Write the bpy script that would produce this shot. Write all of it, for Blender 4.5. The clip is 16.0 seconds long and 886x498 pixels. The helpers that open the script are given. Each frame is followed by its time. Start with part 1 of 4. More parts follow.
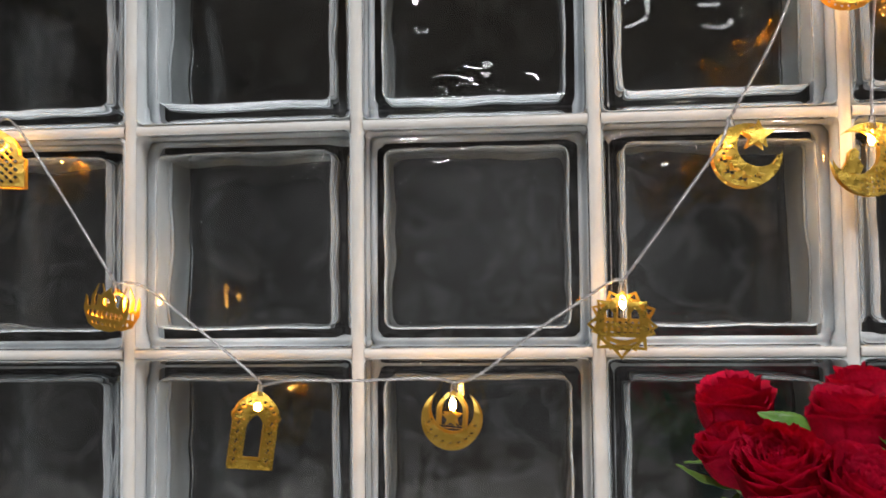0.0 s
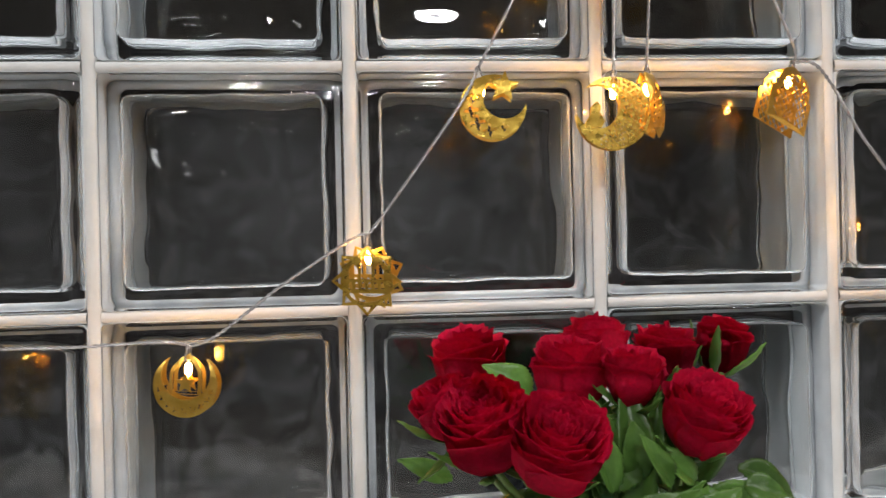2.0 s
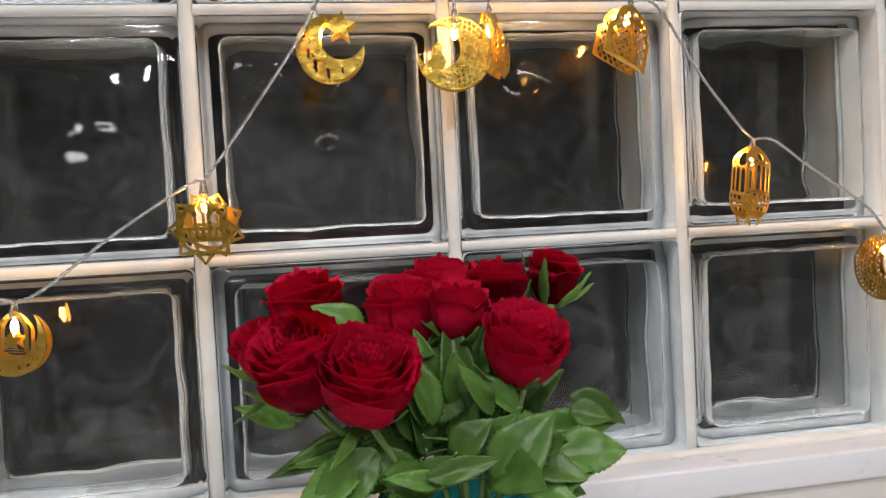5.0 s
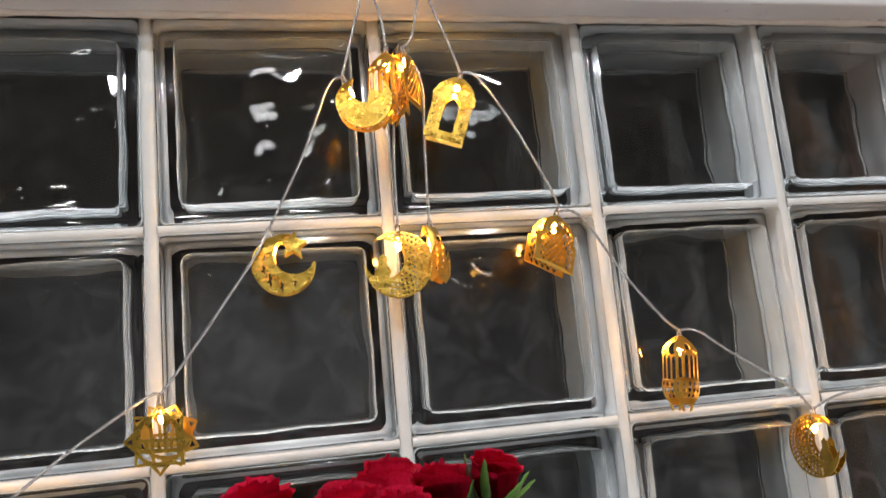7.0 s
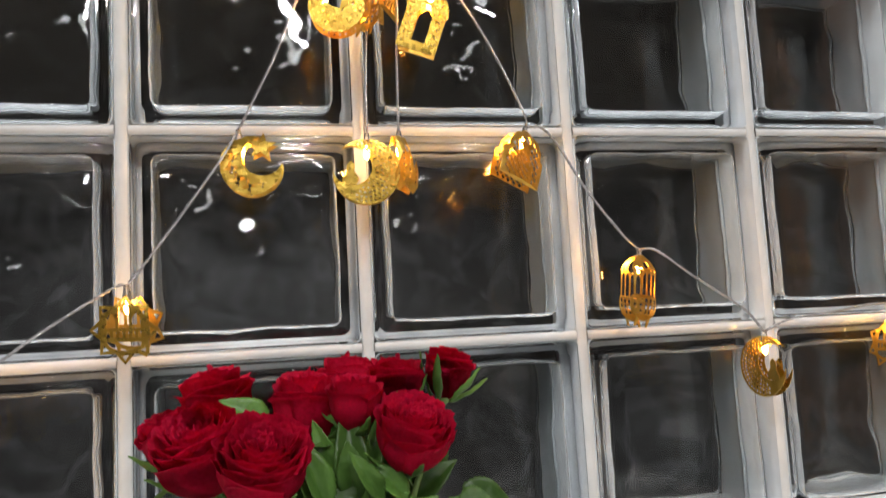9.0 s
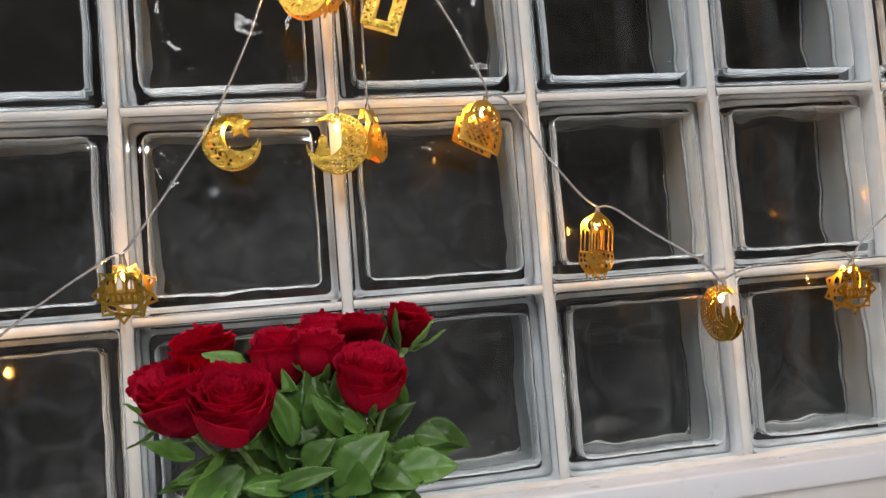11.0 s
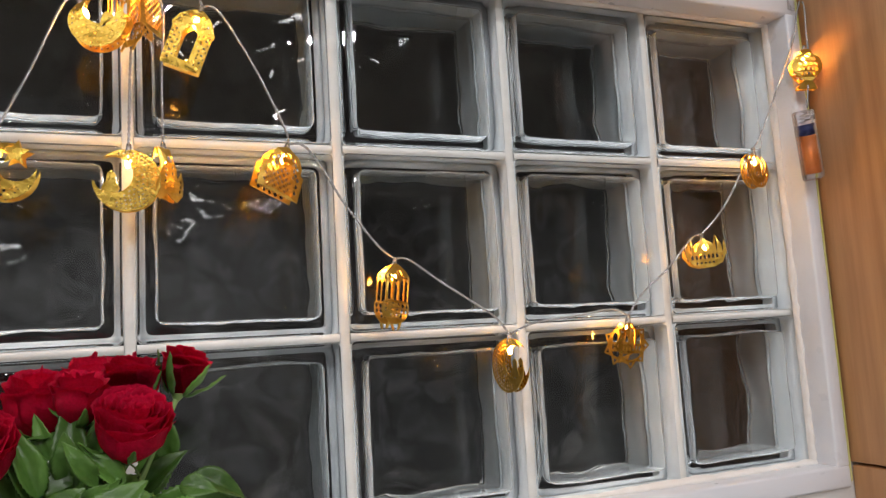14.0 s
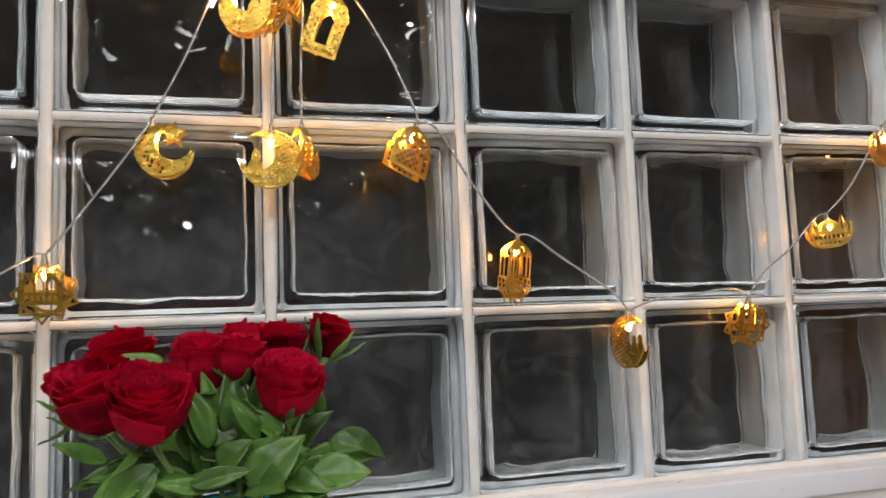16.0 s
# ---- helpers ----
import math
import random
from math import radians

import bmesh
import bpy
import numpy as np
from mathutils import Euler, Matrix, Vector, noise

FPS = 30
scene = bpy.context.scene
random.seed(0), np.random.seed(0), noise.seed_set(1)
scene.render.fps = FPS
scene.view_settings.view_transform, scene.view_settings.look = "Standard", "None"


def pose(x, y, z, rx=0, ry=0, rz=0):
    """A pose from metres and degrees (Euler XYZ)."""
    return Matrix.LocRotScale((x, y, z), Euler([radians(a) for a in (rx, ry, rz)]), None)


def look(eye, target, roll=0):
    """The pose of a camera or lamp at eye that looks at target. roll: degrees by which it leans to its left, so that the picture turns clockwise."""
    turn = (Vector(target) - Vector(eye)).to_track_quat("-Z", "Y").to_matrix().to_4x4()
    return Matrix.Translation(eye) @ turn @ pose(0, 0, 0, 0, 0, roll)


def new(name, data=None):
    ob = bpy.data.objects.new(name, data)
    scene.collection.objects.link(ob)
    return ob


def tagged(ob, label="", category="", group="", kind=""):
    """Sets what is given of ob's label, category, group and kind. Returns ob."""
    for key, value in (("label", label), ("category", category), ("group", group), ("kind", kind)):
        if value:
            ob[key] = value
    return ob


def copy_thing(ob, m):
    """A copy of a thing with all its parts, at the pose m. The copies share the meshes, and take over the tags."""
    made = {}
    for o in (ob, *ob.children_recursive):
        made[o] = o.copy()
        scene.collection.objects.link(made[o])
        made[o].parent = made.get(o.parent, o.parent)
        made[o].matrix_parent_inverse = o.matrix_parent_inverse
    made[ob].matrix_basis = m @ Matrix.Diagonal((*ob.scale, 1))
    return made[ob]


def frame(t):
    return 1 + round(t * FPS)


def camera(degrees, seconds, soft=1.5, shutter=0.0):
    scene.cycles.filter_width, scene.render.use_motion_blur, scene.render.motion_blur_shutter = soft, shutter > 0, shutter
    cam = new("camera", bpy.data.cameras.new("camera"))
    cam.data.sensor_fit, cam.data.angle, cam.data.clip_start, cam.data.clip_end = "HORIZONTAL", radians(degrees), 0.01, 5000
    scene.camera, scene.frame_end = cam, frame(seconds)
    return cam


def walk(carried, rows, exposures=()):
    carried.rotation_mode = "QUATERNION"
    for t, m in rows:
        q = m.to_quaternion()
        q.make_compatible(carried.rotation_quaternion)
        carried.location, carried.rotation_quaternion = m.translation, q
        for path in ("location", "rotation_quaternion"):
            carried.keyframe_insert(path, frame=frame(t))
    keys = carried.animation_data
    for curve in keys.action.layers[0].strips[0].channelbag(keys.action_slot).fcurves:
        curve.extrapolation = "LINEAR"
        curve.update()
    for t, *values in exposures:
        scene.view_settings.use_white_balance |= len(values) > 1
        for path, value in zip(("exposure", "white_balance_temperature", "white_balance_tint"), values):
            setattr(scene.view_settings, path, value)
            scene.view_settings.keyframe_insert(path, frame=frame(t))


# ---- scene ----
cam = camera(60.0, 16.0, soft=1.3, shutter=0.4)
PATH = [
    (0, (-0.2799, -0.6480, 1.3091), (-0.4449, 1.3429, 1.4051), -0.70),
    (0.5, (-0.2570, -0.6407, 1.3081), (-0.3647, 1.3564, 1.3166), -0.66),
    (1, (-0.2332, -0.6365, 1.3179), (-0.2491, 1.3632, 1.2879), -0.93),
    (1.5, (-0.2054, -0.6271, 1.3055), (-0.1151, 1.3709, 1.2946), -1.57),
    (2, (-0.1883, -0.6210, 1.3004), (-0.0069, 1.3708, 1.2987), -1.37),
    (2.5, (-0.1719, -0.6221, 1.2996), (0.0615, 1.3643, 1.2922), -0.21),
    (3, (-0.1447, -0.6240, 1.2910), (0.1080, 1.3596, 1.2484), 1.05),
    (3.2, (-0.1420, -0.6195, 1.2850), (0.1385, 1.3592, 1.2066), 1.04),
    (5.3, (-0.1174, -0.6267, 1.2749), (0.2205, 1.3434, 1.2069), -3.44),
    (5.5, (-0.1166, -0.6365, 1.2782), (0.2207, 1.3348, 1.2865), -3.70),
    (6, (-0.1186, -0.6576, 1.2895), (0.2505, 1.3031, 1.4292), -3.94),
    (6.5, (-0.1111, -0.6663, 1.2986), (0.2904, 1.2775, 1.5440), -5.05),
    (7, (-0.1051, -0.6707, 1.3009), (0.3321, 1.2510, 1.6414), -5.35),
    (7.5, (-0.1038, -0.6762, 1.3010), (0.3694, 1.2222, 1.7162), -4.38),
    (8, (-0.1005, -0.6830, 1.2946), (0.3698, 1.2194, 1.6940), -3.71),
    (8.5, (-0.0955, -0.6829, 1.2838), (0.3758, 1.2383, 1.5785), -3.32),
    (9, (-0.0899, -0.6812, 1.2645), (0.3698, 1.2541, 1.4726), -3.22),
    (9.2, (-0.0919, -0.6815, 1.2749), (0.3754, 1.2574, 1.4240), -3.25),
    (11.3, (-0.0368, -0.7512, 1.2470), (0.3273, 1.2123, 1.3580), -4.78),
    (11.5, (-0.0345, -0.7443, 1.2412), (0.3596, 1.2133, 1.3523), -4.61),
    (12, (-0.0310, -0.7405, 1.2410), (0.4214, 1.2069, 1.2925), -3.54),
    (12.5, (-0.0186, -0.7569, 1.2429), (0.4970, 1.1752, 1.2724), -3.09),
    (13, (-0.0093, -0.7523, 1.2422), (0.6808, 1.1227, 1.3320), -3.91),
    (13.5, (-0.0054, -0.7604, 1.2444), (0.7721, 1.0750, 1.4091), -4.07),
    (14, (-0.0015, -0.7665, 1.2456), (0.7593, 1.0688, 1.4759), -3.45),
    (14.5, (-0.0006, -0.7659, 1.2467), (0.7209, 1.0824, 1.4981), -2.82),
    (15, (-0.0025, -0.7714, 1.2429), (0.6613, 1.0959, 1.5123), -2.47),
    (15.5, (-0.0199, -0.7805, 1.2417), (0.5847, 1.1116, 1.4753), -2.03),
    (16, (-0.0458, -0.7736, 1.2393), (0.5074, 1.1385, 1.4338), -2.25),
]
walk(cam, [(t, look(eye, target, roll)) for t, eye, target, roll in PATH], exposures=[(0, 0.07), (3.2, 0.04), (6.5, 0.11), (9, 0.06), (11.5, -0.03), (14.5, 0.0), (16, -0.03)])

# ---- world and light ----
world = bpy.data.worlds.new("night")
world.use_nodes = True
world.node_tree.nodes["Background"].inputs[0].default_value = (0.012, 0.013, 0.016, 1)
world.node_tree.nodes["Background"].inputs[1].default_value = 1.0
scene.world = world
scene.view_settings.exposure = 0.0

CEIL = 2.40
LAMPS = [(-0.80, -1.05, 5.6), (0.05, -1.05, 5.6), (0.90, -1.05, 5.6), (-0.62, -1.95, 9.4), (0.04, -1.95, 9.4), (0.70, -1.95, 9.4), (-1.35, -4.60, 8.4), (-0.64, -4.60, 8.4), (0.12, -4.60, 8.4), (0.90, -4.60, 8.4)]


# ---- materials ----
def material(name):
    m = bpy.data.materials.new(name)
    m.use_nodes = True
    nt = m.node_tree
    return m, nt, nt.nodes["Principled BSDF"]


def link(nt, a, ao, b, bi):
    nt.links.new(a.outputs[ao], b.inputs[bi])


def noise_node(nt, scale, detail=4.0, rough=0.55, stretch=(1, 1, 1), source="Object"):
    tc = nt.nodes.new("ShaderNodeTexCoord")
    mp = nt.nodes.new("ShaderNodeMapping")
    mp.inputs["Scale"].default_value = stretch
    n = nt.nodes.new("ShaderNodeTexNoise")
    n.inputs["Scale"].default_value = scale
    n.inputs["Detail"].default_value = detail
    n.inputs["Roughness"].default_value = rough
    link(nt, tc, source, mp, 0)
    link(nt, mp, 0, n, 0)
    return n


def ramp(nt, a, b, pa=0.3, pb=0.7):
    r = nt.nodes.new("ShaderNodeValToRGB")
    r.color_ramp.elements[0].color, r.color_ramp.elements[0].position = (*a, 1), pa
    r.color_ramp.elements[1].color, r.color_ramp.elements[1].position = (*b, 1), pb
    return r


def surface(name, a, b, scale=8.0, rough=0.5, metal=0.0, bump=0.0, bump_scale=60.0, stretch=(1, 1, 1), coat=0.0, rough_var=0.0, vary=0.0, span=(0.3, 0.7)):
    """A surface between two colours, with fine relief."""
    m, nt, p = material(name)
    n = noise_node(nt, scale, stretch=stretch)
    r = ramp(nt, a, b, *span)
    link(nt, n, 0, r, 0)
    if vary:
        info = nt.nodes.new("ShaderNodeObjectInfo")
        hsv = nt.nodes.new("ShaderNodeHueSaturation")
        mr = nt.nodes.new("ShaderNodeMapRange")
        mr.inputs["To Min"].default_value, mr.inputs["To Max"].default_value = 1 - vary, 1 + vary
        link(nt, info, "Random", mr, 0)
        link(nt, mr, 0, hsv, "Value")
        link(nt, r, 0, hsv, "Color")
        link(nt, hsv, 0, p, "Base Color")
    else:
        link(nt, r, 0, p, "Base Color")
    p.inputs["Roughness"].default_value = rough
    p.inputs["Metallic"].default_value = metal
    p.inputs["Coat Weight"].default_value = coat
    if rough_var:
        n3 = noise_node(nt, scale * 3.1)
        mr = nt.nodes.new("ShaderNodeMapRange")
        mr.inputs["To Min"].default_value, mr.inputs["To Max"].default_value = max(0.02, rough - rough_var), rough + rough_var
        link(nt, n3, 0, mr, 0)
        link(nt, mr, 0, p, "Roughness")
    if bump:
        n2 = noise_node(nt, bump_scale, 6.0, stretch=stretch)
        bn = nt.nodes.new("ShaderNodeBump")
        bn.inputs["Strength"].default_value = 1.0
        bn.inputs["Distance"].default_value = bump
        link(nt, n2, 0, bn, "Height")
        link(nt, bn, 0, p, "Normal")
    return m


def glass(name, color, ior=1.5, rough=0.0):
    m, nt, p = material(name)
    p.inputs["Base Color"].default_value = (*color, 1)
    p.inputs["Roughness"].default_value = rough
    p.inputs["IOR"].default_value = ior
    p.inputs["Transmission Weight"].default_value = 1.0
    return m


def glow(name, color, strength):
    m, nt, p = material(name)
    p.inputs["Base Color"].default_value = (*color, 1)
    p.inputs["Emission Color"].default_value = (*color, 1)
    p.inputs["Emission Strength"].default_value = strength
    return m


PLASTER = surface("cream_paint", (0.60, 0.585, 0.555), (0.68, 0.665, 0.64), 6, 0.5, bump=0.0006, bump_scale=90)
ROOM = surface("room_paint", (0.26, 0.259, 0.26), (0.34, 0.337, 0.335), 3, 0.7)
CEILING = surface("ceiling_paint", (0.74, 0.73, 0.70), (0.80, 0.79, 0.77), 4, 0.7)
FLOOR = surface("floor_vinyl", (0.12, 0.10, 0.08), (0.18, 0.15, 0.12), 5, 0.45)
GLOSS = surface("white_gloss_paint", (0.72, 0.745, 0.79), (0.80, 0.81, 0.83), 14, 0.30, bump=0.0004, bump_scale=160, stretch=(0.15, 1, 1), rough_var=0.08)
MORTAR = surface("white_mortar", (0.665, 0.671, 0.632), (0.785, 0.794, 0.762), 22, 0.6, bump=0.0008, bump_scale=120)
FILLER = surface("white_filler", (0.76, 0.73, 0.68), (0.86, 0.84, 0.80), 30, 0.7, bump=0.0015, bump_scale=140)
SEALANT = surface("yellowed_sealant", (0.50, 0.50, 0.10), (0.66, 0.64, 0.28), 40, 0.5)
OAK = surface("oak_veneer", (0.40, 0.20, 0.085), (0.58, 0.32, 0.15), 9, 0.42, bump=0.0002, bump_scale=120, stretch=(6, 6, 0.35))
PANE = glass("block_glass", (0.93, 0.955, 0.95), 1.5)
ripple, ripple_bump = noise_node(PANE.node_tree, 42.0, 1.0), PANE.node_tree.nodes.new("ShaderNodeBump")
ripple_bump.inputs["Distance"].default_value = 0.00010
link(PANE.node_tree, ripple, 0, ripple_bump, "Height")
link(PANE.node_tree, ripple_bump, 0, PANE.node_tree.nodes["Principled BSDF"], "Normal")
EDGE = surface("glass_block_edge", (0.45, 0.49, 0.505), (0.68, 0.725, 0.745), 16, 0.3, bump=0.0012, bump_scale=26, stretch=(1, 0.22, 1))
SEAMM = surface("fused_glass_seam", (0.22, 0.24, 0.25), (0.50, 0.535, 0.55), 14, 0.3, bump=0.001, bump_scale=30)
# near-black, with grey wisps painted in for the room's cloudy reflections in the panes
NIGHT_HAZE = surface("dark_yard_painted_haze", (0.005, 0.005, 0.005), (0.20, 0.20, 0.21), 20, 0.9, span=(0.45, 0.92))
GOLD = surface("gold_foil_metal", (0.40, 0.255, 0.035), (0.60, 0.41, 0.08), 60, 0.29, metal=1.0, rough_var=0.14, bump=0.0011, bump_scale=110)
FOIL = surface("gold_foil_shiny", (0.56, 0.35, 0.055), (0.80, 0.55, 0.125), 60, 0.33, metal=1.0, rough_var=0.14, bump=0.0016, bump_scale=75)
BULB = glow("led_glow", (1.0, 0.45, 0.085), 215.0)
SOCKET = glass("clear_socket", (0.95, 0.90, 0.85), 1.4, 0.25)
WIRE = surface("clear_silver_wire", (0.42, 0.42, 0.42), (0.72, 0.72, 0.71), 220, 0.25, metal=0.7)
HOOKM = glass("clear_hook", (0.985, 0.99, 0.99), 1.25, 0.06)
HOOKM.node_tree.nodes["Principled BSDF"].inputs["Alpha"].default_value = 0.45
PETAL = surface("rose_petal", (0.78, 0.004, 0.058), (0.98, 0.010, 0.108), 24, 0.55, bump=0.0012, bump_scale=120, vary=0.12)


def thin(m, share):
    """Let a thin sheet pass part of the light through."""
    nt = m.node_tree
    p = nt.nodes["Principled BSDF"]
    tr = nt.nodes.new("ShaderNodeBsdfTranslucent")
    mix = nt.nodes.new("ShaderNodeMixShader")
    mix.inputs[0].default_value = share
    nt.links.new(p.inputs["Base Color"].links[0].from_socket, tr.inputs["Color"])
    out = nt.nodes["Material Output"]
    nt.links.new(p.outputs[0], mix.inputs[1])
    nt.links.new(tr.outputs[0], mix.inputs[2])
    nt.links.new(mix.outputs[0], out.inputs["Surface"])


thin(PETAL, 0.32)
PETAL.node_tree.nodes["Principled BSDF"].inputs["Specular IOR Level"].default_value = 0.22
PETAL.node_tree.nodes["Principled BSDF"].inputs["Sheen Weight"].default_value = 0.03
PETAL.node_tree.nodes["Principled BSDF"].inputs["Sheen Tint"].default_value = (1, 0.45, 0.5, 1)
LEAF = surface("rose_leaf", (0.055, 0.140, 0.022), (0.150, 0.300, 0.060), 45, 0.32, bump=0.0006, bump_scale=160, vary=0.45)
thin(LEAF, 0.2)
STEM = surface("rose_stem", (0.14, 0.25, 0.06), (0.24, 0.36, 0.11), 40, 0.5)
TEAL = glass("teal_glass", (0.025, 0.29, 0.30), 1.45)
TEAL.node_tree.nodes["Principled BSDF"].inputs["Transmission Weight"].default_value = 0.92
WATER = glass("vase_water", (0.93, 0.97, 0.96), 1.33)
BATT = glass("frosted_box", (0.95, 0.95, 0.97), 1.15, 0.15)
BATT.node_tree.nodes["Principled BSDF"].inputs["Alpha"].default_value = 0.6
CELL = surface("battery_orange", (0.75, 0.20, 0.04), (0.85, 0.28, 0.07), 30, 0.35)
CELL_END = surface("battery_blue", (0.03, 0.04, 0.16), (0.05, 0.07, 0.24), 30, 0.35)
WORKTOP = surface("white_worktop", (0.66, 0.64, 0.61), (0.76, 0.74, 0.71), 18, 0.35)
LAMPM = glow("lamp_glow", (1, 1, 1), 1.0)
STEEL = surface("lamp_rim_metal", (0.6, 0.6, 0.6), (0.7, 0.7, 0.7), 20, 0.3, metal=1.0)


# ---- building helpers ----
def mesh_of(name, bm, mat, smooth=True):
    me = bpy.data.meshes.new(name)
    bm.normal_update()
    bm.to_mesh(me)
    bm.free()
    if mat:
        me.materials.append(mat)
    if smooth:
        for p in me.polygons:
            p.use_smooth = True
    return me


def part(name, bm, mat, parent=None, label="", smooth=True):
    me = bm if isinstance(bm, bpy.types.Mesh) else mesh_of(name, bm, mat, smooth)
    ob = new(name, me)
    if parent:
        ob.parent = parent
    if label:
        ob["label"] = label
    return ob


def box_bm(lo, hi, bevel=0.0, seg=2):
    bm = bmesh.new()
    bmesh.ops.create_cube(bm, size=1.0)
    for v in bm.verts:
        v.co = Vector([lo[i] + (v.co[i] + 0.5) * (hi[i] - lo[i]) for i in range(3)])
    if bevel:
        bmesh.ops.bevel(bm, geom=bm.edges[:], offset=bevel, segments=seg, affect="EDGES", profile=0.5)
    return bm


def tube_bm(points, radius, sides=8, taper=None):
    bm = bmesh.new()
    rings = []
    prev = Vector((0.3, 1, 0.2)).normalized()
    for i, p in enumerate(points):
        p = Vector(p)
        d = (Vector(points[min(i + 1, len(points) - 1)]) - Vector(points[max(i - 1, 0)])).normalized()
        u = (prev - d * prev.dot(d)).normalized()
        prev = u
        w = d.cross(u)
        r = radius * (taper(i / (len(points) - 1)) if taper else 1)
        rings.append([bm.verts.new(p + (u * math.cos(2 * math.pi * k / sides) + w * math.sin(2 * math.pi * k / sides)) * r) for k in range(sides)])
    for a, b in zip(rings, rings[1:]):
        for k in range(sides):
            bm.faces.new((a[k], a[(k + 1) % sides], b[(k + 1) % sides], b[k]))
    bm.faces.new(rings[0][::-1])
    bm.faces.new(rings[-1])
    return bm


def lathe_bm(profile, seg=40, facet=None):
    bm = bmesh.new()
    rings = []
    for r, z in profile:
        rings.append([bm.verts.new((r * (facet(k / seg) if facet else 1) * math.cos(2 * math.pi * k / seg), r * (facet(k / seg) if facet else 1) * math.sin(2 * math.pi * k / seg), z)) for k in range(seg)])
    for a, b in zip(rings, rings[1:]):
        for k in range(seg):
            bm.faces.new((a[k], a[(k + 1) % seg], b[(k + 1) % seg], b[k]))
    return bm


def join_bm(*bms):
    out = bmesh.new()
    for b in bms:
        me = bpy.data.meshes.new("t")
        b.to_mesh(me)
        b.free()
        out.from_mesh(me)
        bpy.data.meshes.remove(me)
    return out


def structure(name, bm, mat, label, category, smooth=False):
    return tagged(part(name, bm, mat, smooth=smooth), label, category, kind="structure")


# ---- room shell ----
PX, PZ, H1 = 0.204, 0.198, 1.45
W = 0.811                       # half width of the opening
TOP, BOT = 1.645, 1.058         # opening's head and sill
WALL, FRONT = -0.0365, -0.042    # wall face and casing face
BACK = 0.104
structure("wall_north", join_bm(box_bm((-2.2, WALL, 0), (2.4, BACK, BOT - 0.004)), box_bm((-2.2, WALL, TOP + 0.004), (2.4, BACK, CEIL)), box_bm((-2.2, WALL, BOT - 0.004), (-W - 0.004, BACK, TOP + 0.004)), box_bm((W + 0.004, WALL, BOT - 0.004), (2.4, BACK, TOP + 0.004))), PLASTER, "cream painted plaster wall round the glass-block window", "wall")
structure("wall_south", box_bm((-2.3, -5.5, 0), (2.5, -5.4, CEIL)), ROOM, "plain greyish painted wall behind", "wall")
structure("wall_west", box_bm((-2.3, -5.4, 0), (-2.2, BACK, CEIL)), ROOM, "plain greyish painted side wall", "wall")
structure("wall_east", box_bm((2.4, -5.4, 0), (2.5, BACK, CEIL)), ROOM, "plain greyish painted side wall", "wall")
structure("floor", box_bm((-2.3, -5.5, -0.1), (2.5, BACK, 0)), FLOOR, "dark vinyl kitchen floor", "floor")
structure("ceiling", box_bm((-2.3, -5.5, CEIL), (2.5, BACK, CEIL + 0.1)), CEILING, "plain white painted ceiling", "ceiling")
# added sheet behind the blocks; its blotches imitate reflected haze
structure("backdrop", box_bm((-3.5, 0.75, -0.5), (3.5, 0.80, 3.2)), NIGHT_HAZE, "dark sheet for the night yard, the panes' reflected haze painted on as grey wisps", "backdrop")

# casing: four boards round the opening
casing = tagged(new("trim"), "white gloss painted wooden casing round the window", "trim", kind="structure")
CW, CB = 0.021, 0.027
part("board", box_bm((-W - CW, FRONT, BOT - CB), (W + CW, 0.0, BOT), 0.003), GLOSS, casing)
part("board", box_bm((-W - CW, FRONT, TOP), (W + CW, 0.0, TOP + 0.045), 0.003), GLOSS, casing)
for s in (-1, 1):
    a, b = sorted((s * W, s * (W + CW)))
    part("board", box_bm((a, FRONT, BOT - 0.002), (b, 0.0, TOP + 0.002), 0.003), GLOSS, casing)
    part("sealant_strip", box_bm((min(s * (W + CW), s * (W + CW + 0.0035)), FRONT + 0.001, BOT - 0.02), (max(s * (W + CW), s * (W + CW + 0.0035)), WALL, TOP + 0.04), 0.0008), SEALANT, casing, "yellow-green sealant line")


def filler_bead(length, seed, r0=0.006):
    """A hand-run bead of filler along x."""
    n = int(length / 0.006)
    bm = bmesh.new()
    rings = []
    for i in range(n + 1):
        x = -length / 2 + length * i / n
        r = r0 * (1 + 0.45 * noise.noise((x * 28, seed, 0)) + 0.35 * noise.noise((x * 90, seed, 4)))
        rings.append([bm.verts.new((x, -r * math.cos(a) * 1.9, r * math.sin(a))) for a in [math.pi * k / 6 - math.pi / 2 for k in range(7)]])
    for a, b in zip(rings, rings[1:]):
        for k in range(6):
            bm.faces.new((a[k], b[k], b[k + 1], a[k + 1]))
    return bm


bead = part("filler_bead", filler_bead(2 * W, 1.7, 0.0045), FILLER, casing, "uneven white filler along the sill")
bead.location = (0, -0.004, BOT + 0.001)
bead = part("filler_bead", filler_bead(TOP - BOT, 5.1, 0.004), FILLER, casing)
bead.matrix_basis = Matrix.Translation((W - 0.0005, -0.003, (TOP + BOT) / 2)) @ Matrix.Rotation(radians(-90), 4, "Y")

bead = part("filler_bead", filler_bead(2 * W, 9.3, 0.0035), FILLER, casing)
bead.location = (0, -0.002, TOP)
bead = part("filler_bead", filler_bead(TOP - BOT, 3.1, 0.004), FILLER, casing)
bead.matrix_basis = Matrix.Translation((-W + 0.0005, -0.003, (TOP + BOT) / 2)) @ Matrix.Rotation(radians(90), 4, "Y")

# ---- glass blocks ----
window = tagged(new("window_1"), "window of clear wavy glass blocks set in white mortar", "window", kind="structure")


